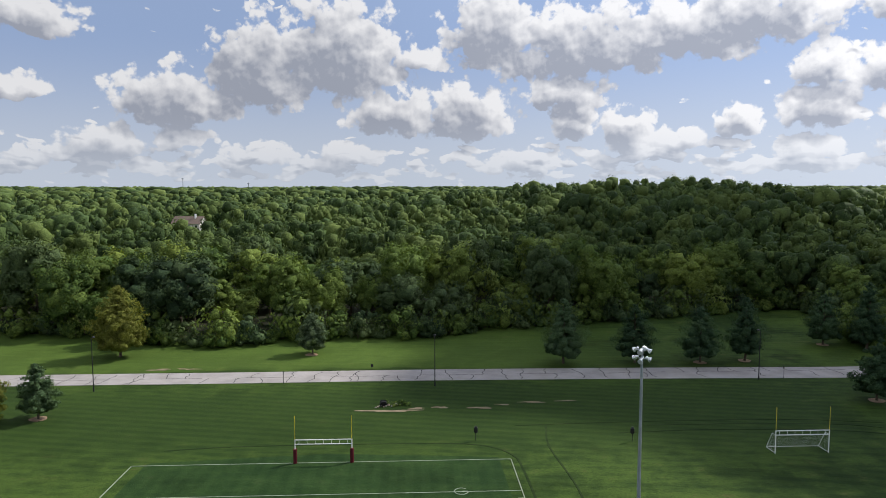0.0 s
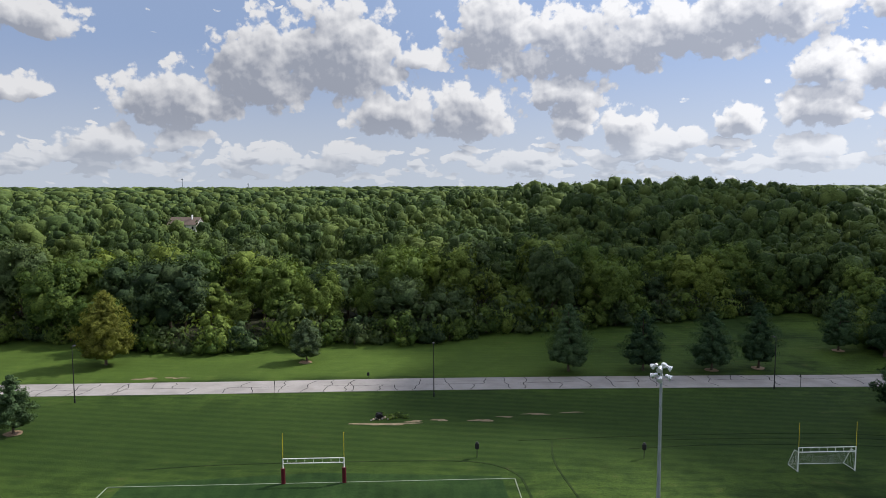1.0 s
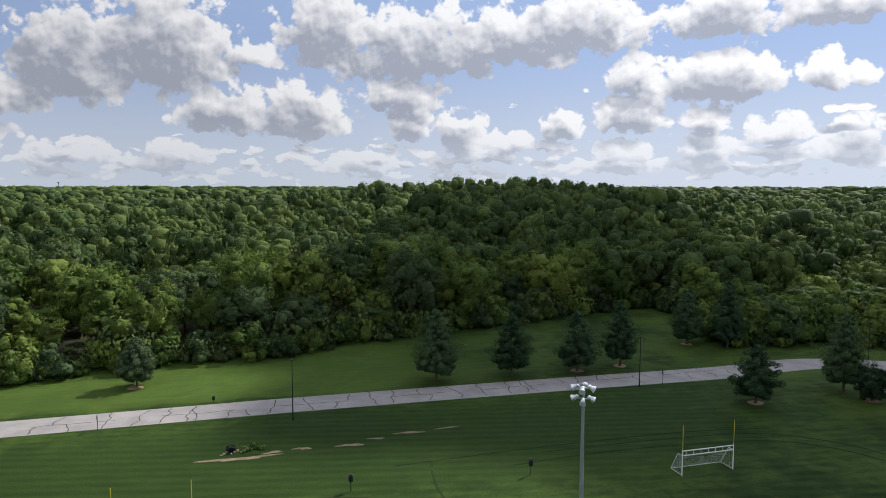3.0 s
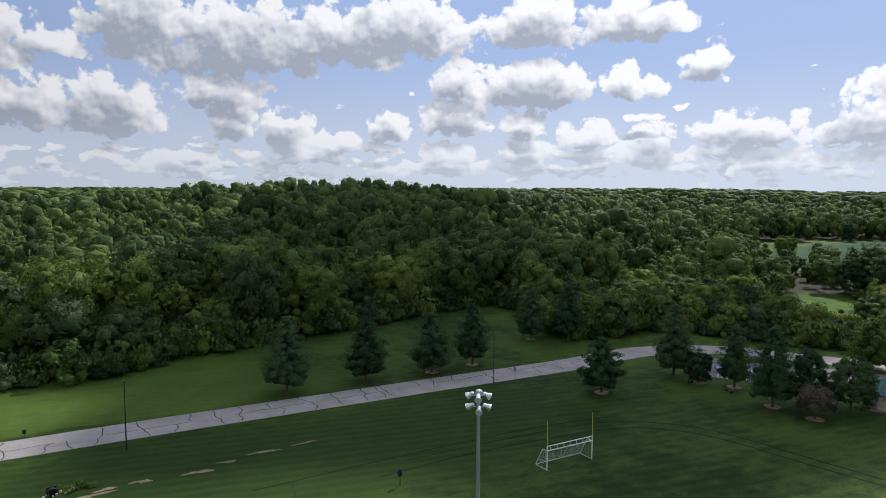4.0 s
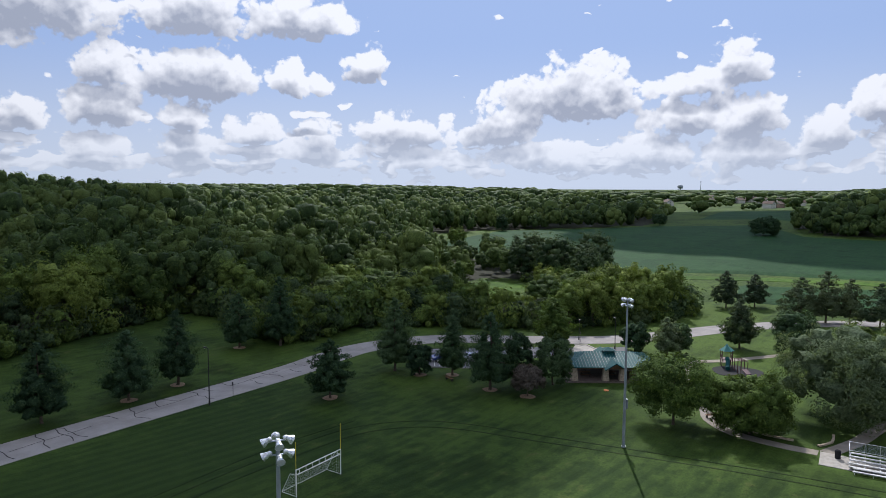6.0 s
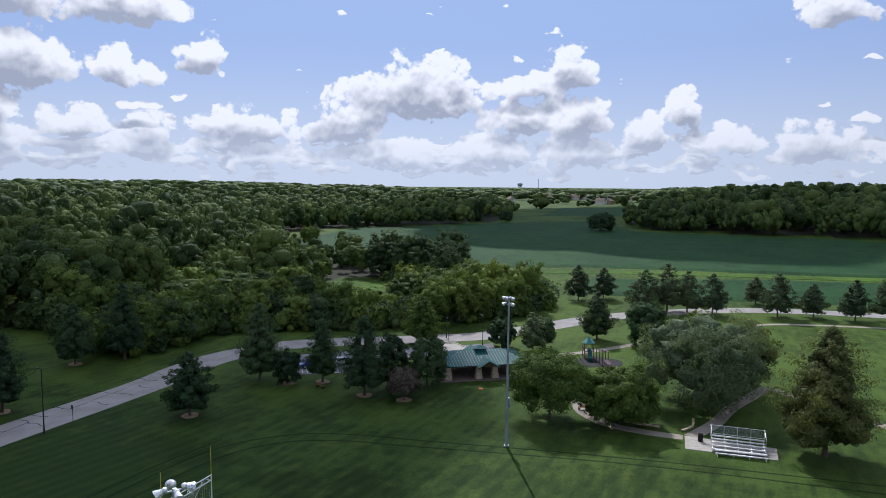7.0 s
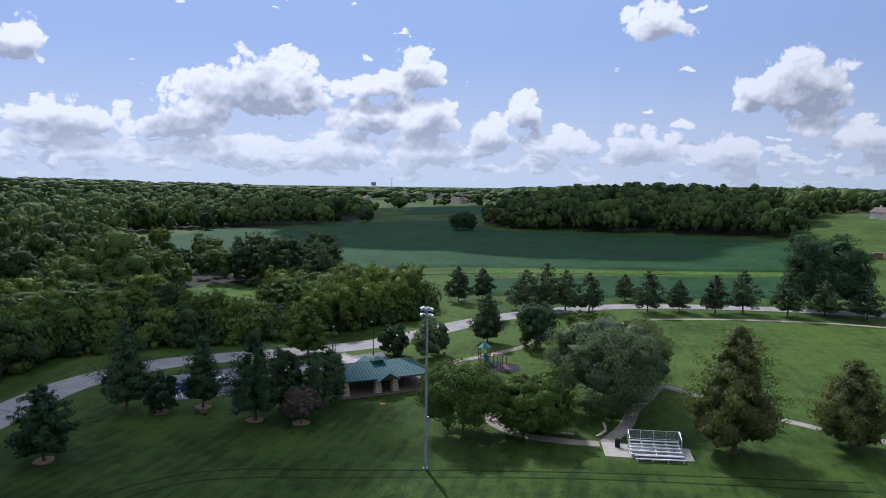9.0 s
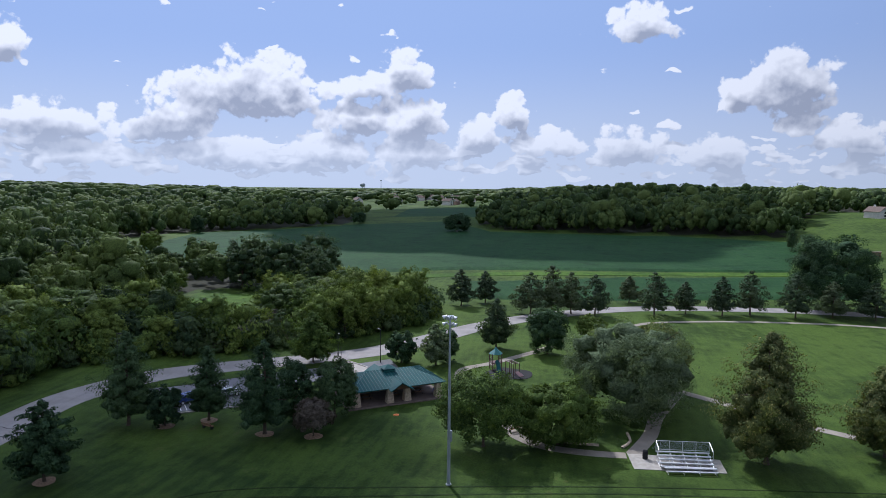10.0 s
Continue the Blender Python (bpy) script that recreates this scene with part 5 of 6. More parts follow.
# ---- bleachers ----
def bleachers():
    z0 = land(101, 28)
    patch_ob = patch("pad", [(99.6, 34.0), (99.9, 23.2), (104.0, 23.0), (104.4, 34.2)], CONCRETE, 0.06)
    tagged(patch_ob, "pale concrete pad under the bleachers", "concrete pad", kind="structure")
    g = thing("bleachers", pose(99.9, 27.7, z0 + 0.06, 0, 0, 2), "five-row aluminium bleachers with a mesh back rail on a concrete pad", "bleachers")
    W = 3.2
    for i in range(5):
        x, z = 0.1 + i * 0.62, 0.42 + i * 0.22
        bm = bmesh.new()
        add_box(bm, x, 0, z, 0.30, 2 * W, 0.05, bevel=0.012)
        part("seat_plank", bm, ALU, g)
        bm = bmesh.new()
        add_box(bm, x + 0.33, 0, z - 0.2, 0.30, 2 * W, 0.04, bevel=0.01)
        part("foot_plank", bm, ALU, g)
        bm = bmesh.new()
        add_box(bm, x + 0.15, 0, z - 0.09, 0.025, 2 * W, 0.16)
        part("riser", bm, ALU, g)
    for k in range(5):
        y = -W + 0.15 + (2 * W - 0.3) * k / 4
        bm = bmesh.new()
        add_rod(bm, (0.0, y, 0.34), (2.75, y, 1.28), 0.035, seg=6)
        add_rod(bm, (-0.05, y, 0.03), (2.9, y, 0.03), 0.035, seg=6)
        add_rod(bm, (2.75, y, 0.0), (2.75, y, 1.3), 0.035, seg=6)
        add_rod(bm, (1.3, y, 0.0), (1.3, y, 0.8), 0.03, seg=6)
        add_rod(bm, (0.1, y, 0.0), (0.1, y, 0.4), 0.03, seg=6)
        add_rod(bm, (1.3, y, 0.03), (2.75, y, 1.2), 0.02, seg=6)
        part("truss", bm, ALU, g)
    for k in range(5):
        y = -W + 2 * W * k / 4
        bm = bmesh.new()
        add_rod(bm, (2.85, y, 1.1), (2.85, y, 2.55), 0.03, seg=6)
        part("rail_post", bm, ALU, g)
    for z in (1.45, 2.55):
        bm = bmesh.new()
        add_rod(bm, (2.85, -W, z), (2.85, W, z), 0.03, seg=6)
        part("rail", bm, ALU, g)
    for s in (-1, 1):
        bm = bmesh.new()
        add_path_rod(bm, [(2.85, s * W, 2.55), (1.2, s * W, 2.0), (1.2, s * W, 0.9)], 0.03, seg=6)
        part("side_rail", bm, ALU, g)
    bm = bmesh.new()
    for k in range(46):
        y = -W + 2 * W * (k + 0.5) / 46
        add_rod(bm, (2.85, y - 0.55, 1.47), (2.85, y + 0.55, 2.53), 0.006, seg=3)
        add_rod(bm, (2.85, y + 0.55, 1.47), (2.85, y - 0.55, 2.53), 0.006, seg=3)
    part("mesh_panel", bm, GALV, g, "grey chain-link mesh behind the top row")
    low = thing("low_bleachers", pose(98.7, 27.4, z0, 0, 0, 4), "two-row low aluminium bench stand on the grass before the bleachers", "bleachers")
    for i in range(2):
        x, z = 0.15 + i * 0.62, 0.40 + i * 0.20
        for name, dx, dz, wide in (("seat_plank", 0.0, 0.0, 0.30), ("foot_plank", 0.33, -0.2, 0.30)):
            bm = bmesh.new()
            add_box(bm, x + dx, 0, z + dz, wide, 2 * W - 0.4, 0.05, bevel=0.012)
            part(name, bm, ALU, low)
    for k in range(4):
        y = -W + 0.4 + (2 * W - 0.8) * k / 3
        bm = bmesh.new()
        add_rod(bm, (0.0, y, 0.03), (1.1, y, 0.03), 0.03, seg=6)
        add_rod(bm, (0.15, y, 0.0), (0.15, y, 0.38), 0.03, seg=6)
        add_rod(bm, (0.8, y, 0.0), (0.8, y, 0.58), 0.03, seg=6)
        part("leg_frame", bm, ALU, low)
    b = thing("litter_bin", pose(103.0, 32.2, z0 + 0.06), "dark round bin beside the bleachers", "bin")
    bm = bmesh.new()
    add_rod(bm, (0, 0, 0), (0, 0, 0.95), 0.32, 0.34, 14)
    part("barrel", bm, RUBBER, b)
    bm = bmesh.new()
    bmesh.ops.create_uvsphere(bm, u_segments=12, v_segments=6, radius=0.34, matrix=pose(0, 0, 0.95) @ Matrix.Diagonal((1, 1, 0.5, 1)))
    part("lid", bm, RUBBER, b)


bleachers()

# ---- paths, lots, soil ----
def strip(name, pts, width, mat, label, category="path", lift=0.045):
    return tagged(ribbon(name, pts, width, mat, lift, step=1.2), label, category, kind="structure")


strip("path", [(117.5, 53.5), (114.6, 50.6), (109.0, 48.6), (105.2, 44.6), (103.9, 39.2), (103.7, 34.4)], 1.9, PATHWAY, "curved pale concrete footpath round the trees")
strip("path", [(104.3, 33.4), (111.4, 30.2), (118.7, 28.1), (126, 25), (133.5, 21.8)], 2.0, PATHWAY, "pale concrete footpath leading away from the bleachers")
strip("path", [(117.5, 53.5), (124, 55.5), (134, 58.5), (141.5, 58.6), (147, 53.5), (157.3, 45.6), (163, 42)], 1.8, PATHWAY, "pale footpath curving past the playground")
strip("path", [(187, 22.5), (193.2, 16.5), (197, 5), (199.3, -9.7), (199.4, -27.5), (196.7, -42), (188, -70)], 1.8, PATHWAY, "narrow pale footpath along the pines")
strip("path", [(133.5, 21.8), (126, 14.5), (118, 6.5), (112, -3), (108, -16), (104, -40)], 1.9, PATHWAY, "pale footpath across the lawn")
strip("garden_wall", [(116.6, 49.1), (111.4, 47.6), (108.3, 45.0), (106.9, 41.2), (106.6, 37.5)], 0.3, STONE, "low curved stone kerb beside the path", "kerb", 0.22)
strip("garden_wall", [(106.2, 34.6), (108.6, 33.2), (111.8, 33.2)], 0.3, STONE, "low curved stone kerb near the bleachers", "kerb", 0.22)
lot = tagged(patch("parking_lot", [(109.5, 99.5), (120.2, 108.2), (131.2, 95.0), (141.0, 80.0), (146.5, 73.5), (140.2, 70.5), (135.5, 76.5), (121.5, 91.0), (114.5, 90.5)], LOT, 0.03),
             "grey asphalt parking lot beside the road", "parking lot", kind="structure")
tagged(patch("lawn_island", [(121.0, 106.2), (125.5, 106.0), (131.5, 97.5), (129.8, 96.0)], LAWN, 0.10), "narrow grass island with a pale kerb", "grass island", kind="structure")
for a, b in [((139.6, 76.4), (143.4, 80.8)), ((143.4, 80.8), (142.0, 83.0)), ((134.4, 76.0), (139.6, 76.4)), ((109.0, 98.6), (114.4, 89.8))]:
    strip("kerb", [a, ((a[0] + b[0]) / 2, (a[1] + b[1]) / 2), b], 0.3, CONCRETE, "pale concrete kerb of the parking lot", "kerb", 0.16)


def blob(name, x, y, rx, ry, mat, label, lift=0.035, seed=0, wob=0.22):
    rng = np.random.default_rng(seed + 40)
    ph = rng.uniform(0, 6.28, 4)
    pts = []
    for k in range(26):
        o = 2 * math.pi * k / 26
        f = 1 + wob * (0.5 * math.sin(2 * o + ph[0]) + 0.35 * math.sin(3 * o + ph[1]) + 0.3 * math.sin(5 * o + ph[2]))
        pts.append((x + rx * f * math.cos(o), y + ry * f * math.sin(o)))
    return tagged(patch(name, pts, mat, lift, 0.1), label, "bare soil", kind="structure")


for i, (x, y) in enumerate([(104.5, 96.6), (107.7, 91.8), (103.9, 82.0), (104.1, 75.3), (85.8, 100.6), (67.2, 125.2), (76.5, 126.0), (99.4, 137.8), (-45.0, 98.6), (-9.7, 135.9)]):
    blob("mulch_ring", x, y, 1.25, 1.2, MULCH, "pale ring of mulch round a tree", 0.05, i, 0.1)
for i, (x, y, rx, ry) in enumerate([(7.6, 99.6, 3.4, 0.6), (21.8, 100.4, 1.3, 0.5), (30.2, 102.8, 1.9, 0.3), (25.5, 101.8, 1.0, 0.25), (11.8, 100.6, 1.2, 0.3), (36.0, 103.2, 1.3, 0.2), (-37.0, 125.8, 2.2, 0.5), (-31.5, 126.0, 1.8, 0.4), (15.5, 100.9, 1.0, 0.4)]):
    blob("bare_patch", x, y, rx, ry, DIRT, "bare sandy patch worn in the grass", 0.03, 20 + i, 0.75)


# worn tracks and field edges in the grass
def rut(pts, width, label="dark worn wheel track in the grass"):
    return tagged(ribbon("wheel_track", pts, width, RUT, 0.028, step=1.5), label, "track", kind="structure")


rut([(-21.5, 84.9), (-14, 85.8), (-4.6, 86.1), (8.8, 86.0), (17, 85.6), (21.5, 84.3), (24.2, 81.2), (24.8, 76), (25, 60)], 0.28, "dark trodden edge line round the football field")
rut([(40, 88.5), (52, 89.2), (64, 88.6), (76, 86.8), (82.5, 82.3), (85.6, 76), (87.2, 67), (89.6, 54.6), (92.6, 34.6), (94.5, 5)], 0.30)
rut([(45, 91.4), (60, 91.2), (76, 89.6), (84.6, 83.6), (88.0, 76), (89.6, 66), (92.0, 52), (94.6, 33), (97, 5)], 0.26)
rut([(26, 92.2), (40, 92.8), (54, 93.0), (68, 92.6), (80, 90.6)], 0.22)
rut([(27.6, 40), (28.6, 56), (30.2, 70), (29.4, 84), (30.5, 92)], 0.25)

# sealed cracks across the road
cr = np.random.default_rng(21)
for k in range(46):
    x = -62 + 165 * k / 46 + cr.uniform(-1.5, 1.5)
    full = cr.uniform() < 0.55
    y0, y1 = (116.0, 122.6) if full else ((116.0, 119.2) if cr.uniform() < 0.5 else (119.4, 122.6))
    pts, u = [], 0.0
    n = 7 if full else 4
    for i in range(n):
        u += cr.uniform(-0.55, 0.75)
        yy = y0 + (y1 - y0) * i / (n - 1) - (0.0115 * max(0.0, x - 20) + (0.4 if x > 60 else 0.0))
        pts.append((x + u, yy))
    tagged(ribbon("road_crack", pts, 0.13, TAR, 0.056, step=0.8), "dark sealed crack across the worn road", "road crack", kind="structure")
for k in range(9):
    x = -55 + 17 * k
    pts = [(x + 2.2 * i, 119.2 + cr.uniform(-0.25, 0.25) - 0.012 * max(0.0, x - 20)) for i in range(6)]
    tagged(ribbon("road_crack", pts, 0.10, TAR, 0.056, step=1.0), "dark sealed crack along the worn road", "road crack", kind="structure")

# drain mouth in the grass
g = thing("culvert", pose(6.6, 101.6, land(6.6, 101.6), 0, 0, 10), "dark concrete drain pipe mouth in a grassy bank", "culvert")
bm = bmesh.new()
bmesh.ops.create_cone(bm, cap_ends=False, segments=18, radius1=0.55, radius2=0.55, depth=0.9, matrix=pose(0, 0.45, 0.30, 90))
bmesh.ops.solidify(bm, geom=bm.faces[:], thickness=0.08)
part("pipe", bm, RUBBER, g)
# black plate across the pipe stands in for the shade inside it
bm = bmesh.new()
add_box(bm, 0, 0.55, 0.42, 1.0, 0.05, 1.0)
part("shade_plate", bm, BLACK, g)
for k in range(9):
    bm = bmesh.new()
    bmesh.ops.create_icosphere(bm, subdivisions=1, radius=0.16 + 0.05 * (k % 3), matrix=pose(-1.3 + 0.42 * k, -0.3 + 0.35 * ((k * 7) % 3), 0.1, 20 * k, 10 * k, 30 * k) @ Matrix.Diagonal((1.2, 0.9, 0.7, 1)))
    part("stone", bm, STONE if k % 2 else CONCRETE, g)
for x, y, s in ((8.2, 101.9, 0.22), (9.4, 102.3, 0.28), (10.6, 102.0, 0.2), (7.0, 102.9, 0.24)):
    plant("weed_clump", SHRUBS[1], x, y, s, x * 90, "clump of dark weeds growing round the drain", "weeds", "weeds round the drain")


# ---- playground ----
def playground():
    z0 = land(140, 52)
    blob("play_surface", 139.6, 50.4, 4.4, 4.0, RUBBER, "dark rubber safety surface of the playground", 0.06, 3, 0.2)
    g = thing("play_tower", pose(142.2, 52.8, z0 + 0.06, 0, 0, 20), "plum play tower with a teal pyramid roof and slide", "play structure")
    for a in (-0.9, 0.9):
        for b in (-0.9, 0.9):
            bm = bmesh.new()
            add_rod(bm, (a, b, 0), (a, b, 3.1), 0.075, seg=8)
            part("post", bm, PLUM, g)
    bm = bmesh.new()
    add_box(bm, 0, 0, 1.4, 2.0, 2.0, 0.1, bevel=0.02)
    part("deck", bm, PLUM, g)
    bm = bmesh.new()
    bmesh.ops.create_cone(bm, cap_ends=True, segments=6, radius1=1.35, radius2=0.24, depth=0.9, matrix=pose(0, 0, 3.45))
    bmesh.ops.create_cone(bm, cap_ends=True, segments=6, radius1=0.32, radius2=0.03, depth=0.35, matrix=pose(0, 0, 4.1))
    part("roof", bm, TEAL, g, "teal pyramid roof")
    for a in (-0.9, 0.9):
        bm = bmesh.new()
        for k in range(7):
            add_rod(bm, (-0.8 + k * 0.27, a, 1.45), (-0.8 + k * 0.27, a, 2.2), 0.02, seg=5)
        add_rod(bm, (-0.9, a, 2.2), (0.9, a, 2.2), 0.03, seg=6)
        part("guard_rail", bm, PLUM, g)
    bm = bmesh.new()
    add_path_rod(bm, [(-0.9, 0, 1.7), (-1.7, 0, 1.4), (-2.8, 0.2, 0.6), (-3.5, 0.3, 0.4)], 0.4, 0.4, 10)
    part("slide", bm, ROOF_GREEN, g, "dark green tube slide")
    bm = bmesh.new()
    for s in (-0.4, 0.4):
        add_rod(bm, (0.9, s, 1.4), (2.3, s, 0.0), 0.03, seg=6)
    for k in range(5):
        add_box(bm, 1.05 + 0.28 * k, 0, 1.2 - 0.28 * k, 0.24, 0.8, 0.04)
    part("steps", bm, PLUM, g)
    h = thing("climbing_frame", pose(138.6, 49.6, z0 + 0.06, 0, 0, 35), "plum-coloured climbing frame with overhead bars", "climbing frame")
    for a in (-1.3, 0, 1.3):
        for b in (-0.6, 0.6):
            bm = bmesh.new()
            add_rod(bm, (a, b, 0), (a, b, 2.5), 0.07, seg=8)
            part("post", bm, PLUM, h)
    bm = bmesh.new()
    for b in (-0.6, 0.6):
        add_rod(bm, (-1.3, b, 2.45), (1.3, b, 2.45), 0.05, seg=6)
    for k in range(9):
        add_rod(bm, (-1.2 + 0.3 * k, -0.6, 2.45), (-1.2 + 0.3 * k, 0.6, 2.45), 0.03, seg=5)
    part("overhead_bars", bm, PLUM, h)
    bm = bmesh.new()
    add_box(bm, -2.2, 0, 0.8, 1.8, 1.0, 0.08, ry=-14)
    part("bridge", bm, PLUM, h)


playground()


def bench(x, y, turn):
    g = thing("bench", pose(x, y, land(x, y), 0, 0, turn), "brown wooden park bench on the lawn", "bench")
    for yy, z, w, tilt in ((0.0, 0.45, 0.16, 0), (0.18, 0.45, 0.16, 0), (-0.18, 0.45, 0.16, 0), (0.30, 0.66, 0.14, 78), (0.34, 0.84, 0.14, 78)):
        bm = bmesh.new()
        add_box(bm, 0, yy, z, 1.8, w, 0.045, rx=tilt, bevel=0.01)
        part("slat", bm, TIMBER, g)
    for u in (-0.75, 0.75):
        bm = bmesh.new()
        add_box(bm, u, 0.0, 0.21, 0.08, 0.5, 0.42, bevel=0.02)
        add_rod(bm, (u, 0.26, 0.4), (u, 0.36, 0.92), 0.03, seg=6)
        part("leg", bm, BLACK, g)


bench(104.6, 90.4, 70)
bench(110.2, 48.6, 130)
g = thing("utility_cover", pose(114.3, 66.0, land(114.3, 66.0)), "small orange utility cover lying in the lawn", "utility cover")
bm = bmesh.new()
add_rod(bm, (0, 0, -0.05), (0, 0, 0.10), 0.42, 0.40, 16)
part("cover", bm, ORANGE, g)
bm = bmesh.new()
add_rod(bm, (0, 0, 0.10), (0, 0, 0.14), 0.12, 0.10, 10)
part("knob", bm, ORANGE, g)
tagged(patch("concrete_apron", [(133.5, 80.6), (141.9, 82.8), (143.2, 80.9), (139.6, 76.6), (134.5, 76.2)], CONCRETE, 0.045), "pale concrete apron beside the parking lot", "pavement", kind="structure")
for k in range(7):
    p0 = Vector((113.2, 93.4, 0)).lerp(Vector((110.8, 97.6, 0)), k / 6)
    q0 = p0 + Vector((4.2, 2.9, 0))
    tagged(ribbon("parking_line", [(p0.x, p0.y), ((p0.x + q0.x) / 2, (p0.y + q0.y) / 2), (q0.x, q0.y)], 0.11, WHITE, 0.036, step=1.0), "white painted bay line of the parking lot", "parking line", kind="structure")


# ---- cars ----
def car(x, y, turn, paint, label):
    g = thing("car", pose(x, y, land(x, y) + 0.03, 0, 0, turn), label, "car", "parked cars")
    prof = [(-2.2, 0.45), (-2.25, 0.85), (-1.6, 0.98), (-0.95, 1.42), (0.75, 1.45), (1.45, 1.02), (2.2, 0.92), (2.28, 0.42)]
    bm = bmesh.new()
    rings = []
    for s, k in ((-1, 0.86), (-1, 0.90), (1, 0.90), (1, 0.86)):
        inner = abs(k - 0.86) < 0.01
        rings.append([bm.verts.new((px * (0.985 if inner else 1), s * (k if pz < 1.1 else k - 0.18) , pz)) for px, pz in prof])
    for a, b in zip(rings, rings[1:]):
        for i in range(len(prof)):
            j = (i + 1) % len(prof)
            bm.faces.new((a[i], a[j], b[j], b[i]))
    bm.faces.new(rings[0])
    bm.faces.new(rings[-1][::-1])
    bmesh.ops.recalc_face_normals(bm, faces=bm.faces)
    part("body", bm, paint, g)
    for s in (-1, 1):
        bm = bmesh.new()
        f = bm.faces.new([bm.verts.new(p) for p in ((-1.35, s * 0.90, 1.0), (1.15, s * 0.90, 1.0), (0.68, s * 0.75, 1.36), (-0.85, s * 0.75, 1.36))])
        bmesh.ops.solidify(bm, geom=[f], thickness=0.03)
        part("side_window", bm, GLASS, g)
    for pts in (((1.44, -0.7, 1.05), (1.44, 0.7, 1.05), (0.85, 0.62, 1.42), (0.85, -0.62, 1.42)), ((-1.56, -0.7, 1.02), (-1.56, 0.7, 1.02), (-1.02, 0.62, 1.40), (-1.02, -0.62, 1.40))):
        bm = bmesh.new()
        f = bm.faces.new([bm.verts.new(p) for p in pts])
        bmesh.ops.solidify(bm, geom=[f], thickness=0.03)
        part("windscreen", bm, GLASS, g)
    for px in (-1.4, 1.4):
        for s in (-1, 1):
            bm = bmesh.new()
            add_rod(bm, (px, s * 0.70, 0.33), (px, s * 0.92, 0.33), 0.33, seg=16)
            wheel = part("wheel", bm, RUBBER, g)
            bm = bmesh.new()
            add_rod(bm, (px, s * 0.90, 0.33), (px, s * 0.935, 0.33), 0.2, seg=12)
            part("rim", bm, ALU, wheel)
    for s in (-1, 1):
        bm = bmesh.new()
        add_box(bm, 2.22, s * 0.62, 0.78, 0.1, 0.36, 0.14, bevel=0.02)
        part("headlight", bm, LAMP_GLASS, g)


car(115.0, 98.6, -35, CARBLUE, "blue car parked in the lot")
car(118.6, 94.2, -35, CARPAINT, "pale silver car parked behind the trees")


# ---- houses, towers far off ----
def house(x, y, turn, w, d, h, wall, label, sink=0.0):
    g = thing("house", pose(x, y, land(x, y) - sink, 0, 0, turn), label, "house")
    bm = bmesh.new()
    add_box(bm, 0, 0, h / 2 - 1, w, d, h + 2)
    part("wall", bm, wall, g)
    rise = d * 0.36
    bm = bmesh.new()
    for s in (-1, 1):
        bm.faces.new([bm.verts.new(p) for p in ((-w / 2 - 0.5, s * (d / 2 + 0.5), h - 0.3), (w / 2 + 0.5, s * (d / 2 + 0.5), h - 0.3), (w / 2 + 0.5, 0, h + rise), (-w / 2 - 0.5, 0, h + rise))])
    bmesh.ops.remove_doubles(bm, verts=bm.verts, dist=0.001)
    bmesh.ops.recalc_face_normals(bm, faces=bm.faces)
    bmesh.ops.solidify(bm, geom=bm.faces[:], thickness=0.25)
    roof = part("roof", bm, SHINGLE, g)
    for s in (-1, 1):
        bm = bmesh.new()
        f = bm.faces.new([bm.verts.new(p) for p in ((s * w / 2, -d / 2, h - 0.1), (s * w / 2, d / 2, h - 0.1), (s * w / 2, 0, h + rise - 0.25))])
        bmesh.ops.solidify(bm, geom=[f], thickness=0.2)
        part("gable_wall", bm, WHITE, g)
    bm = bmesh.new()
    add_box(bm, w * 0.25, -d * 0.12, h + rise * 0.8, 0.9, 0.9, rise * 1.1)
    part("chimney", bm, WHITE, roof)
    for i in range(max(2, int(w / 3.5))):
        u = -w / 2 + w * (i + 0.5) / max(2, int(w / 3.5))
        for z in (h * 0.28, h * 0.75):
            bm = bmesh.new()
            add_box(bm, u, -d / 2 - 0.03, z, 1.1, 0.12, 1.4)
            part("window", bm, GLASS, g)
    for z in (h * 0.3, h * 0.78):
        for s in (-1, 1):
            bm = bmesh.new()
            add_box(bm, s * (w / 2 + 0.03), 0, z, 0.12, 1.2, 1.4)
            part("window", bm, GLASS, g)
    return g


house(-121.0, 408.0, -8, 17, 11, 7.5, SIDING, "pale house with a dark shingle roof among the woods", 0.3)
house(473.0, -166.0, 20, 12, 8, 4.0, SIDING, "small white building at the wood's edge on the far slope", 0.0)


def hay_shed(x, y, turn):
    g = thing("hay_shed", pose(x, y, land(x, y), 0, 0, turn), "low brown wooden shed standing on the grassy slope", "shed")
    for u, w, h in ((-1.3, 3.4, 2.9), (1.9, 3.0, 2.1)):
        bm = bmesh.new()
        add_box(bm, u, 0, h / 2 - 0.3, w, 3.2, h, bevel=0.04)
        part("wall", bm, TIMBER, g)
        bm = bmesh.new()
        add_box(bm, u, 0, h - 0.22, w + 0.5, 3.8, 0.16, ry=4, bevel=0.03)
        part("roof", bm, SHINGLE, g)


hay_shed(345.0, -105.5, 70)
hr = np.random.default_rng(9)
for i in range(22):
    a, d = radians(hr.uniform(75.5, 86.0)), hr.uniform(930, 1450)
    house(15 + d * math.sin(a), 45 + d * math.cos(a), hr.uniform(0, 180), hr.uniform(13, 18), hr.uniform(9, 11), hr.uniform(5, 6.5),
          (SIDING, MASONRY, SIDING)[i % 3], "distant suburban house with a brown gable roof", 0.3)


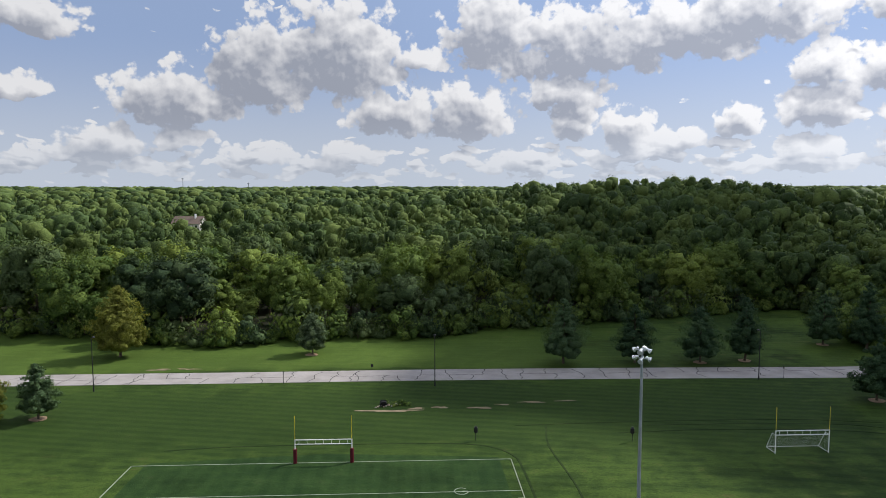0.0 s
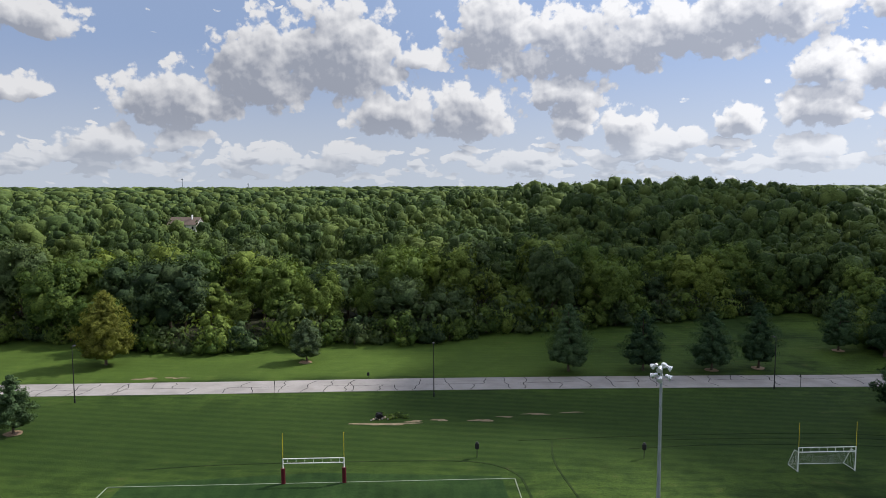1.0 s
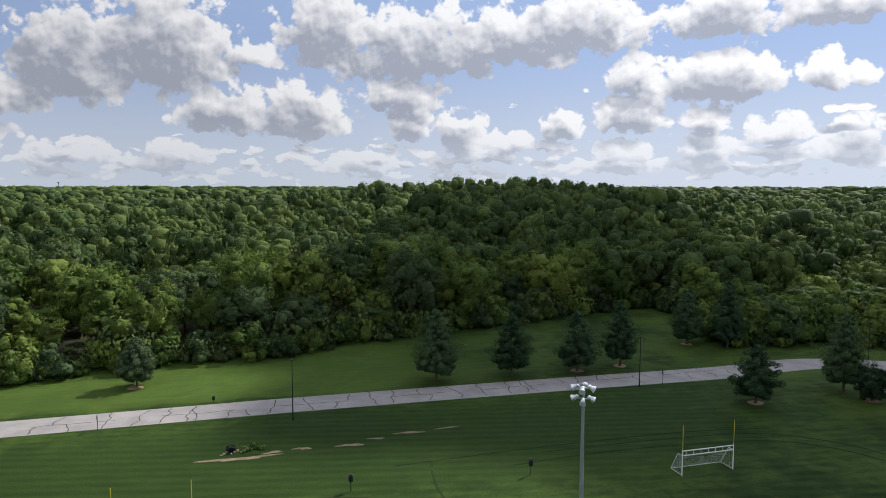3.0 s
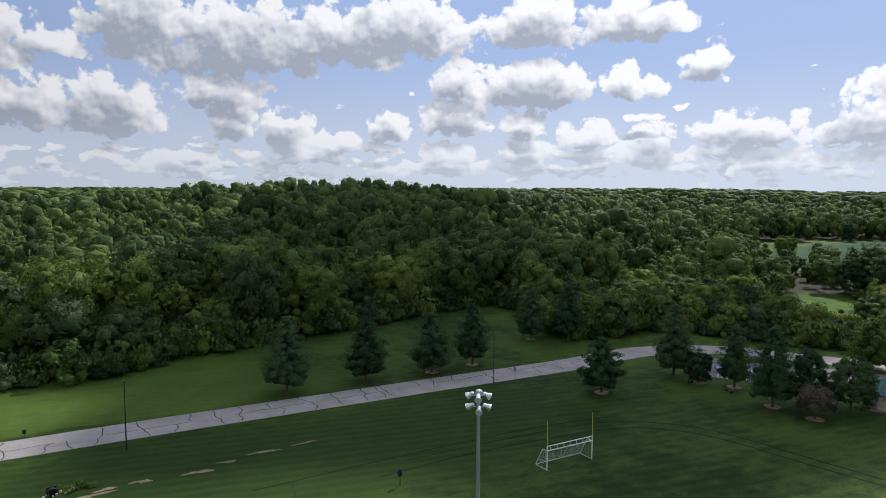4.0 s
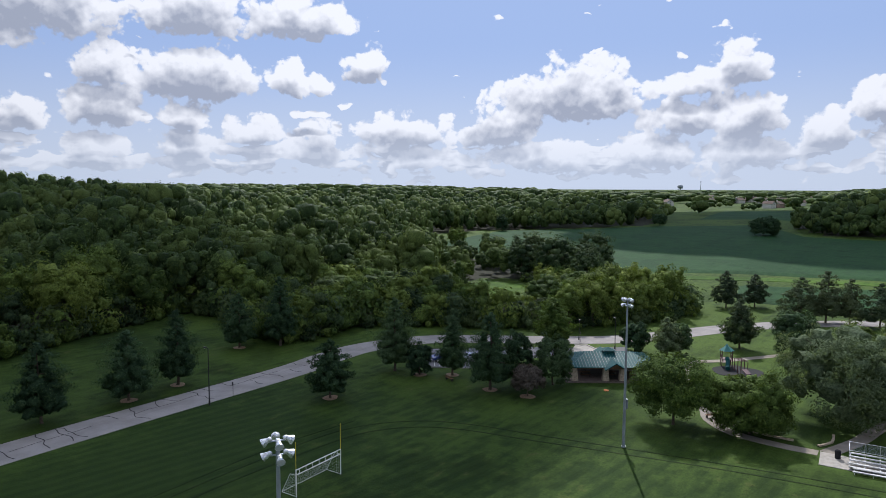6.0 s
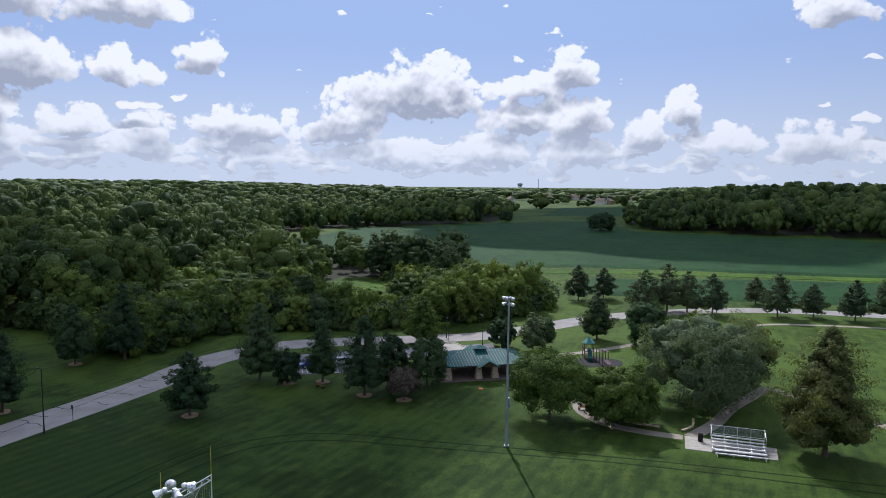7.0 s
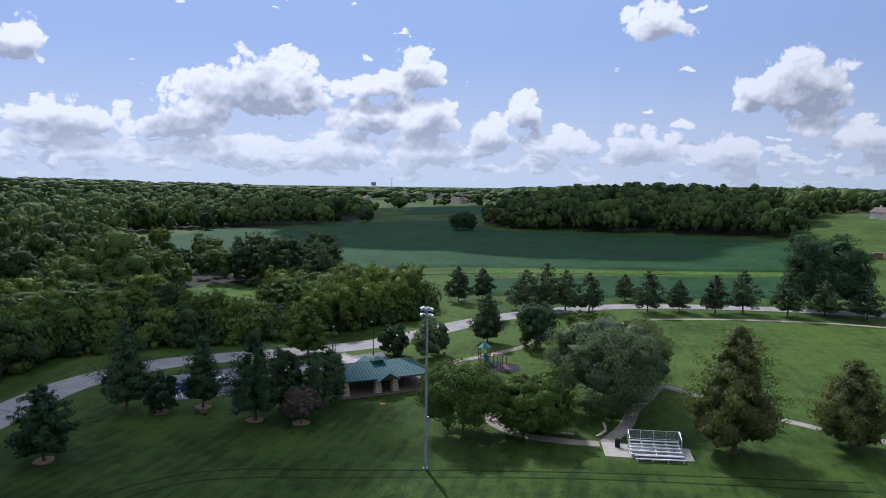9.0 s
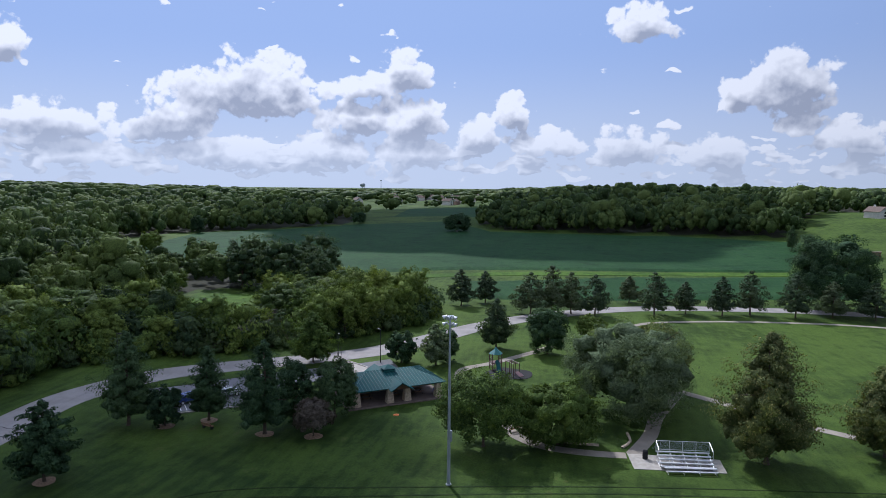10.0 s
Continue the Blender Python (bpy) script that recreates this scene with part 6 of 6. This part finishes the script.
def water_tower(x, y, tall, radius):
    g = thing("water_tower", pose(x, y, land(x, y)), "distant grey water tower on thin legs", "water tower")
    bm = bmesh.new()
    bmesh.ops.create_uvsphere(bm, u_segments=20, v_segments=12, radius=radius, matrix=pose(0, 0, tall) @ Matrix.Diagonal((1, 1, 0.75, 1)))
    part("tank", bm, WATER_TANK, g)
    for k in range(6):
        o = k * math.pi / 3
        bm = bmesh.new()
        add_rod(bm, (math.cos(o) * radius * 0.95, math.sin(o) * radius * 0.95, -3), (math.cos(o) * radius * 0.75, math.sin(o) * radius * 0.75, tall - radius * 0.2), 0.45, seg=6)
        part("leg", bm, WATER_TANK, g)
    bm = bmesh.new()
    add_rod(bm, (0, 0, -3), (0, 0, tall), 1.0, seg=8)
    part("riser_pipe", bm, WATER_TANK, g)


def mast(x, y, tall):
    g = thing("radio_mast", pose(x, y, land(x, y)), "thin distant radio mast above the trees", "mast")
    bm = bmesh.new()
    add_rod(bm, (0, 0, -2), (0, 0, tall), 1.1, 0.5, 6)
    part("pole", bm, WATER_TANK, g)
    bm = bmesh.new()
    add_box(bm, 0, 0, tall - 2, 4.0, 4.0, 1.6)
    part("antenna", bm, WATER_TANK, g)


water_tower(440, 1450, 31, 6)
water_tower(2052, 548, 24, 8)
mast(-461, 1432, 38)
mast(-330, 1440, 28)
mast(2090, 500, 40)
street_lamp(198.3, 167.5, 7.0, 40)


# ---- out-of-view clouds added to shade parts of the land ----
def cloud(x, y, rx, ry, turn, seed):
    """An unseen cumulus 700 m up, placed so that its shadow falls round (x, y)."""
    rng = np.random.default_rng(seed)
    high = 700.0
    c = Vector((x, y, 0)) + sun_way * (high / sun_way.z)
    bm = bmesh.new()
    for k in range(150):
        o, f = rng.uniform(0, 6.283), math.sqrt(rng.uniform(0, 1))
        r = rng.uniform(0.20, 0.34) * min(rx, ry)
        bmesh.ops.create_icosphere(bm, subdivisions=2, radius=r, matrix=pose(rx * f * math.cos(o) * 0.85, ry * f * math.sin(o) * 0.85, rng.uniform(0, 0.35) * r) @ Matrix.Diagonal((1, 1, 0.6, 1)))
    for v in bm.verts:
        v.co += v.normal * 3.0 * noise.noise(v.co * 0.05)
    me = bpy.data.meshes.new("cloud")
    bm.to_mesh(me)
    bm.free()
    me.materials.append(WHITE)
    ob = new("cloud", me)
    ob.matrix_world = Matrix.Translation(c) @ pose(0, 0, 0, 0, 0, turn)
    tagged(ob, "unseen white cloud placed high up to shade the park", "cloud", kind="structure")


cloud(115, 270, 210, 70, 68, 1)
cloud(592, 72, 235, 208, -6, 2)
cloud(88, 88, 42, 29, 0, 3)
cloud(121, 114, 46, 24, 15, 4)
